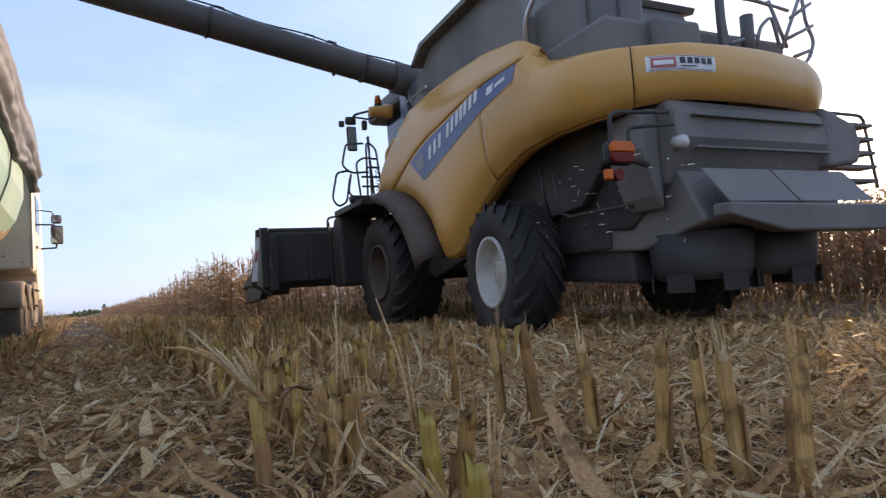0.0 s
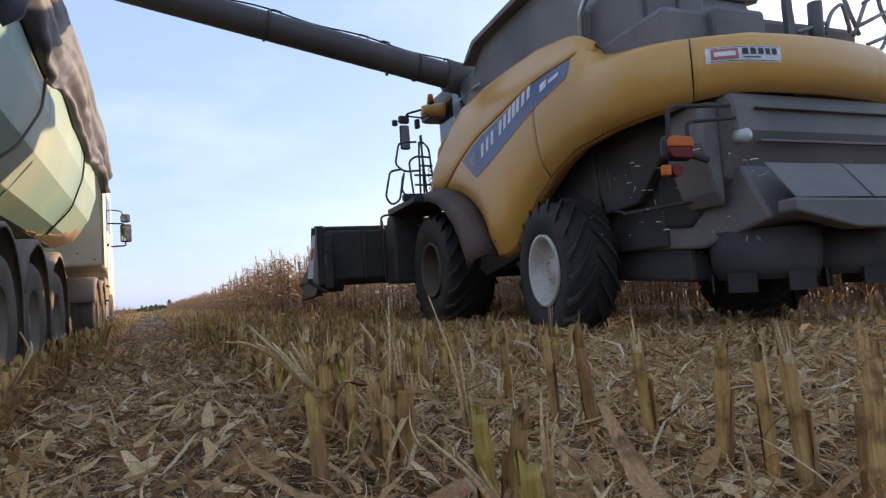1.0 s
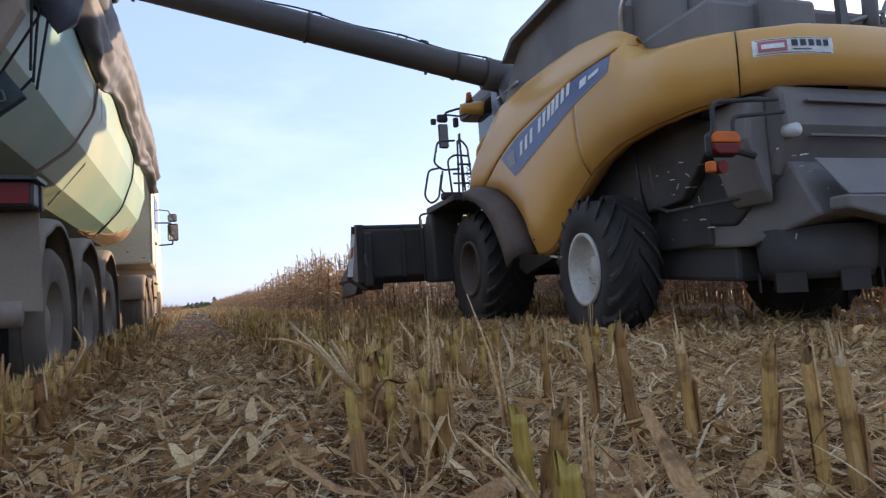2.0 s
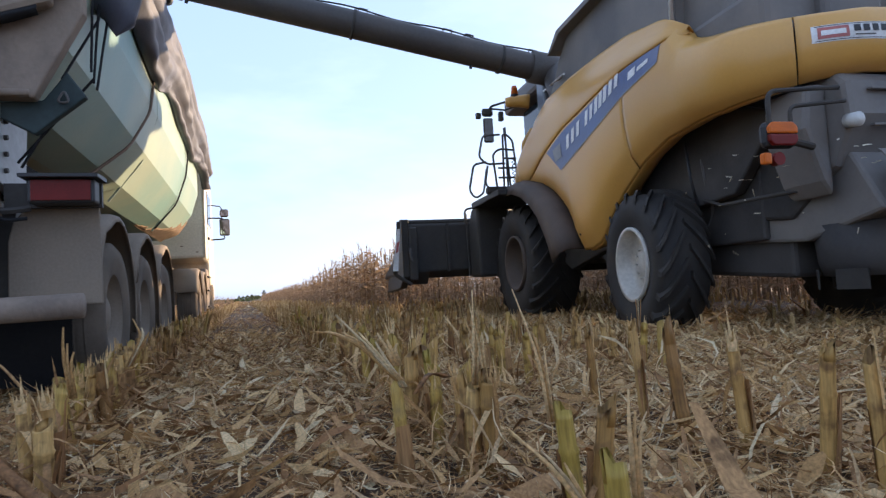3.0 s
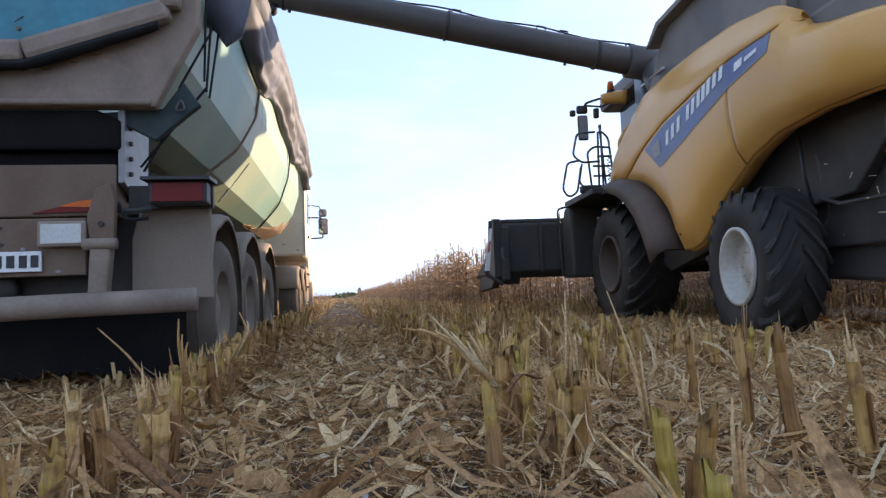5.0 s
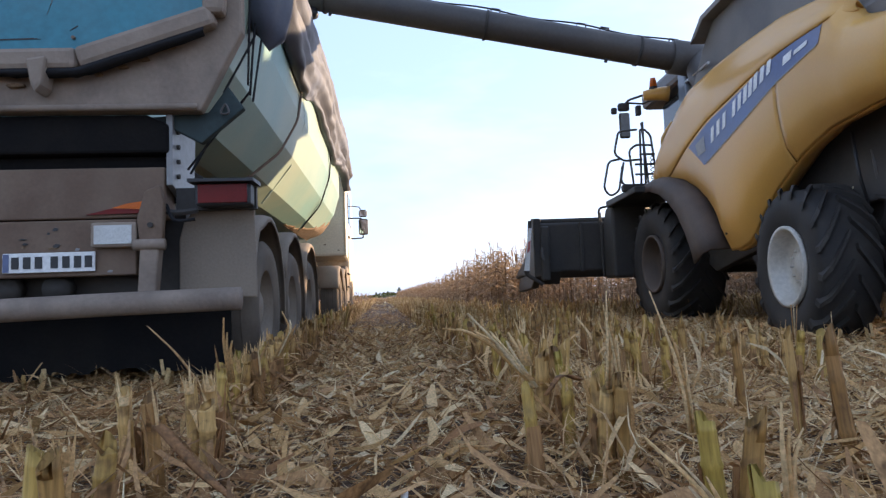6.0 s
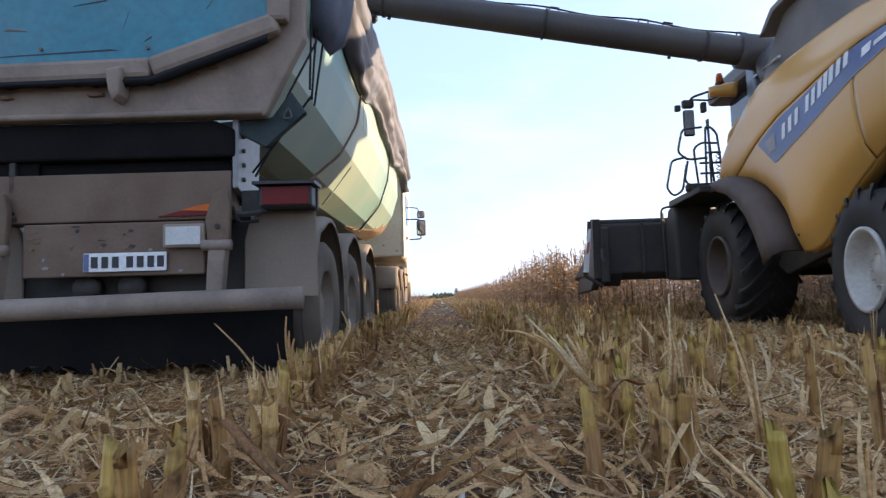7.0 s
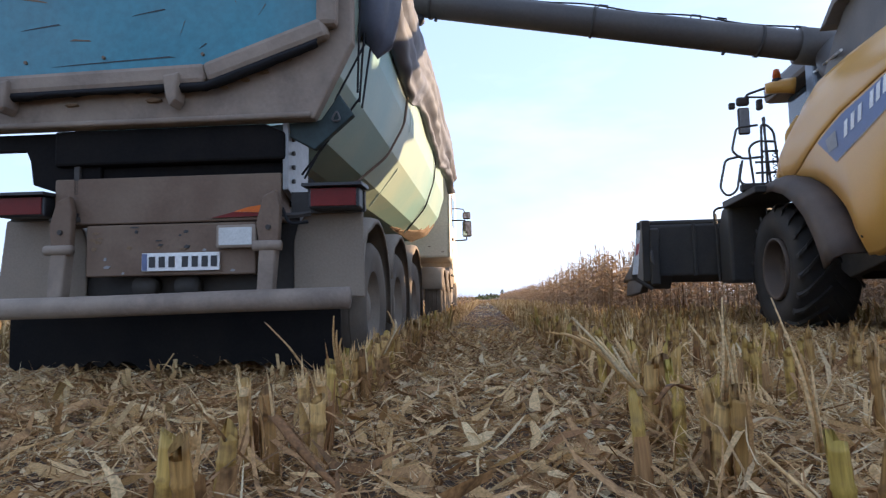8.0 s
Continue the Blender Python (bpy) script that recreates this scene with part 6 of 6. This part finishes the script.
    part("wiper_arm", tube([(1.2, 12.6, 3.0), (1.45, 12.5, 2.95), (1.5, 12.4, 2.85)], 0.015, 6), M_DARK, t)
    return t


def build_tarp():
    """The tarpaulin rolled off the load hangs in folds down the side of the tub."""
    rng = random.Random(4)
    tp = thing("tarpaulin", TRUCK, "dusty dark tarpaulin rolled along the top of the truck body", "tarpaulin")
    rows = []
    n = 150
    for i in range(n + 1):
        y = 0.55 + 9.0 * i / n
        low = 2.92 + 0.10 * math.sin(y * 1.7) + 0.16 * noise.noise((y * 0.9, 0, 3)) + 0.12 * math.sin(min(1, (y - 0.5) / 9) * math.pi)
        row = []
        for j in range(25):
            f = j / 24
            z = 4.03 - (4.03 - low) * f
            wave = 2.2 * noise.noise((y * 0.35, f * 1.5, 2))
            fold = 0.13 * (abs(math.sin(f * 9 + y * 0.30 + wave * 0.9)) ** 0.7 - 0.5) + 0.05 * (abs(math.sin(f * 21 - y * 0.5 + wave * 2)) - 0.5) + 0.08 * noise.noise((y * 0.45, f * 4.5, 0)) + 0.035 * noise.noise((y * 3.0, f * 7.0, 7))
            x = 1.28 + 0.11 * math.sin(math.pi * min(1, f * 0.9 + 0.08)) + fold * (0.25 + f * 0.75)
            row.append((max(x, 1.245), y, z))
        row += [(1.25, y, low - 0.01)]
        row.insert(0, (1.05, y, 4.0))
        rows.append(row)
    solid(part("tarp_sheet", sheet(rows), M_TARP, tp, "folded tarpaulin sheet", smooth=True), 0.02, 0)
    rows = []
    for i in range(44):
        a = 2 * math.pi * i / 44
        row = []
        for j in range(19):
            f = j / 18
            s = interp(f, [(0, 0.85), (0.3, 1.05), (0.6, 1.2), (0.85, 1.08), (0.96, 0.85), (1, 0.25)])
            s *= 1 + 0.16 * (abs(math.sin(2.5 * a + 2.2 * f)) - 0.6) + 0.22 * noise.noise((math.cos(a) * 1.6, math.sin(a) * 1.6, f * 3.5)) + 0.07 * noise.noise((math.cos(a) * 5, math.sin(a) * 5, f * 9))
            row.append((1.30 + 0.18 * math.cos(a) * s, 0.42 + 0.14 * math.sin(a) * s, 3.9 - 1.44 * f - (0.07 * math.cos(a) * f)))
        rows.append(row)
    rows.append(rows[0])
    part("tarp_bag", sheet(rows), M_TARP, tp, "hanging end of the tarpaulin", smooth=True)
    for k, (xa, ya, za, xb, yb, zb) in enumerate(((1.27, 0.2, 3.0, 1.26, 0.1, 2.03), (1.30, 0.4, 2.5, 1.27, 0.2, 1.95), (1.27, 0.32, 2.6, 1.26, 0.16, 1.98), (1.25, 0.40, 2.5, 1.1, 0.10, 1.98), (1.26, 0.15, 2.0, 0.8, 0.3, 1.50), (1.1, 0.12, 1.85, 0.85, 0.2, 1.45))):
        part("lashing", tube([(xa, ya, za), ((xa + xb) / 2, (ya + yb) / 2 - 0.01, (za + zb) / 2 - 0.01), (xb, yb, zb)], 0.008, 6), M_ROPE, tp, "thin dark lashing")
    part("strap", tube(rounded([(1.26, 2.9, 3.0), (1.245, 2.6, 2.5), (1.10, 2.3, 2.08), (0.76, 1.9, 1.66), (0.6, 1.3, 1.5)], 0.1), 0.014, 6), M_RUSTY, tp, "hanging brown strap")
    part("strap_end", tube([(1.27, 2.95, 3.0), (1.27, 3.02, 3.14)], 0.016, 8), M_ORANGE, tp, "orange strap end")
    part("strap", tube(rounded([(1.27, 6.3, 2.95), (1.245, 6.2, 2.55), (1.10, 6.1, 2.08), (0.8, 6.0, 1.7)], 0.1), 0.012, 6), M_ROPE, tp)
    return tp


truck = build_truck()
tarp = build_tarp()


# ---- chaff and straw in the air ----
CHAFF = []


def build_chaff():
    rng = random.Random(21)
    meshes = []
    for k in range(5):
        ln, w = rng.uniform(0.025, 0.065), rng.uniform(0.007, 0.014)
        me = bpy.data.meshes.new("chaff_flake")
        bm = sheet([[(-ln / 2, -w / 2, 0), (-ln / 2, w / 2, 0.002)], [(0, -w / 2, 0.004), (0, w / 2, 0.006)], [(ln / 2, -w / 3, 0), (ln / 2, w / 3, 0)]])
        bm.to_mesh(me)
        bm.free()
        me.materials.append(M_FIBRE)
        meshes.append(me)
    for k in range(130):
        ob = tagged(new("chaff_flake", meshes[k % 5]), "pale flake of chaff thrown out behind the combine", "chaff", "flying chaff")
        CHAFF.append((ob, rng.uniform(0.0, 7.0) if k > 22 else rng.uniform(0.0, 0.3)))


def motions():
    """Flakes fall out of the chopper to the ground, one after another; one straw is blown across the path."""
    rng = random.Random(5)
    for ob, t0 in CHAFF:
        lx, ly, z = rng.uniform(-1.7, 0.4), rng.uniform(-2.4, -0.5), rng.uniform(0.9, 1.6)
        vx, vy, fall = rng.uniform(-0.5, 0.2), rng.uniform(-1.2, -0.1), rng.uniform(0.5, 0.9)
        a, b = rng.uniform(0, 360), rng.uniform(-80, 80)
        rows = []
        start = COMBINE @ Vector((lx, ly, z))
        if t0 > 0.1:
            rows.append((0.0, pose(*start, a, 0, b)))
        for i in range(5):
            f = i / 4
            p = COMBINE @ Vector((lx + vx * f * fall, ly + vy * f * fall, z + (0.03 - z) * f ** 1.6))
            rows.append((t0 + f * fall if i or t0 > 0.1 else 0.0, pose(*p, a + 70 * i, 40 * math.sin(i), b + 20 * i)))
        if rows[-1][0] < 7.9:
            rows.append((8.0, rows[-1][1]))
        walk(ob, rows)
    straw = tagged(new("chaff_flake", CHAFF[0][0].data), "straw flake blown through the air over the path", "chaff", "flying chaff")
    walk(straw, [(0.0, pose(-1.9, 2.9, 0.05)), (1.1, pose(-1.9, 2.9, 0.05)), (1.4, pose(-0.33, 3.0, 0.95, 20, 0, 40)),
                 (1.5, pose(0.01, 3.0, 1.0, 40, 0, 50)), (1.6, pose(0.30, 2.98, 0.94, 60, 0, 60)), (1.7, pose(0.62, 2.93, 0.91, 70, 0, 75)),
                 (1.8, pose(0.98, 2.80, 0.85, 80, 0, 90)), (2.2, pose(2.0, 2.1, 0.5, 150, 0, 120)), (2.6, pose(2.6, 1.4, 0.03, 180, 0, 140)), (8.0, pose(2.6, 1.4, 0.03, 180, 0, 140))])


build_chaff()
motions()
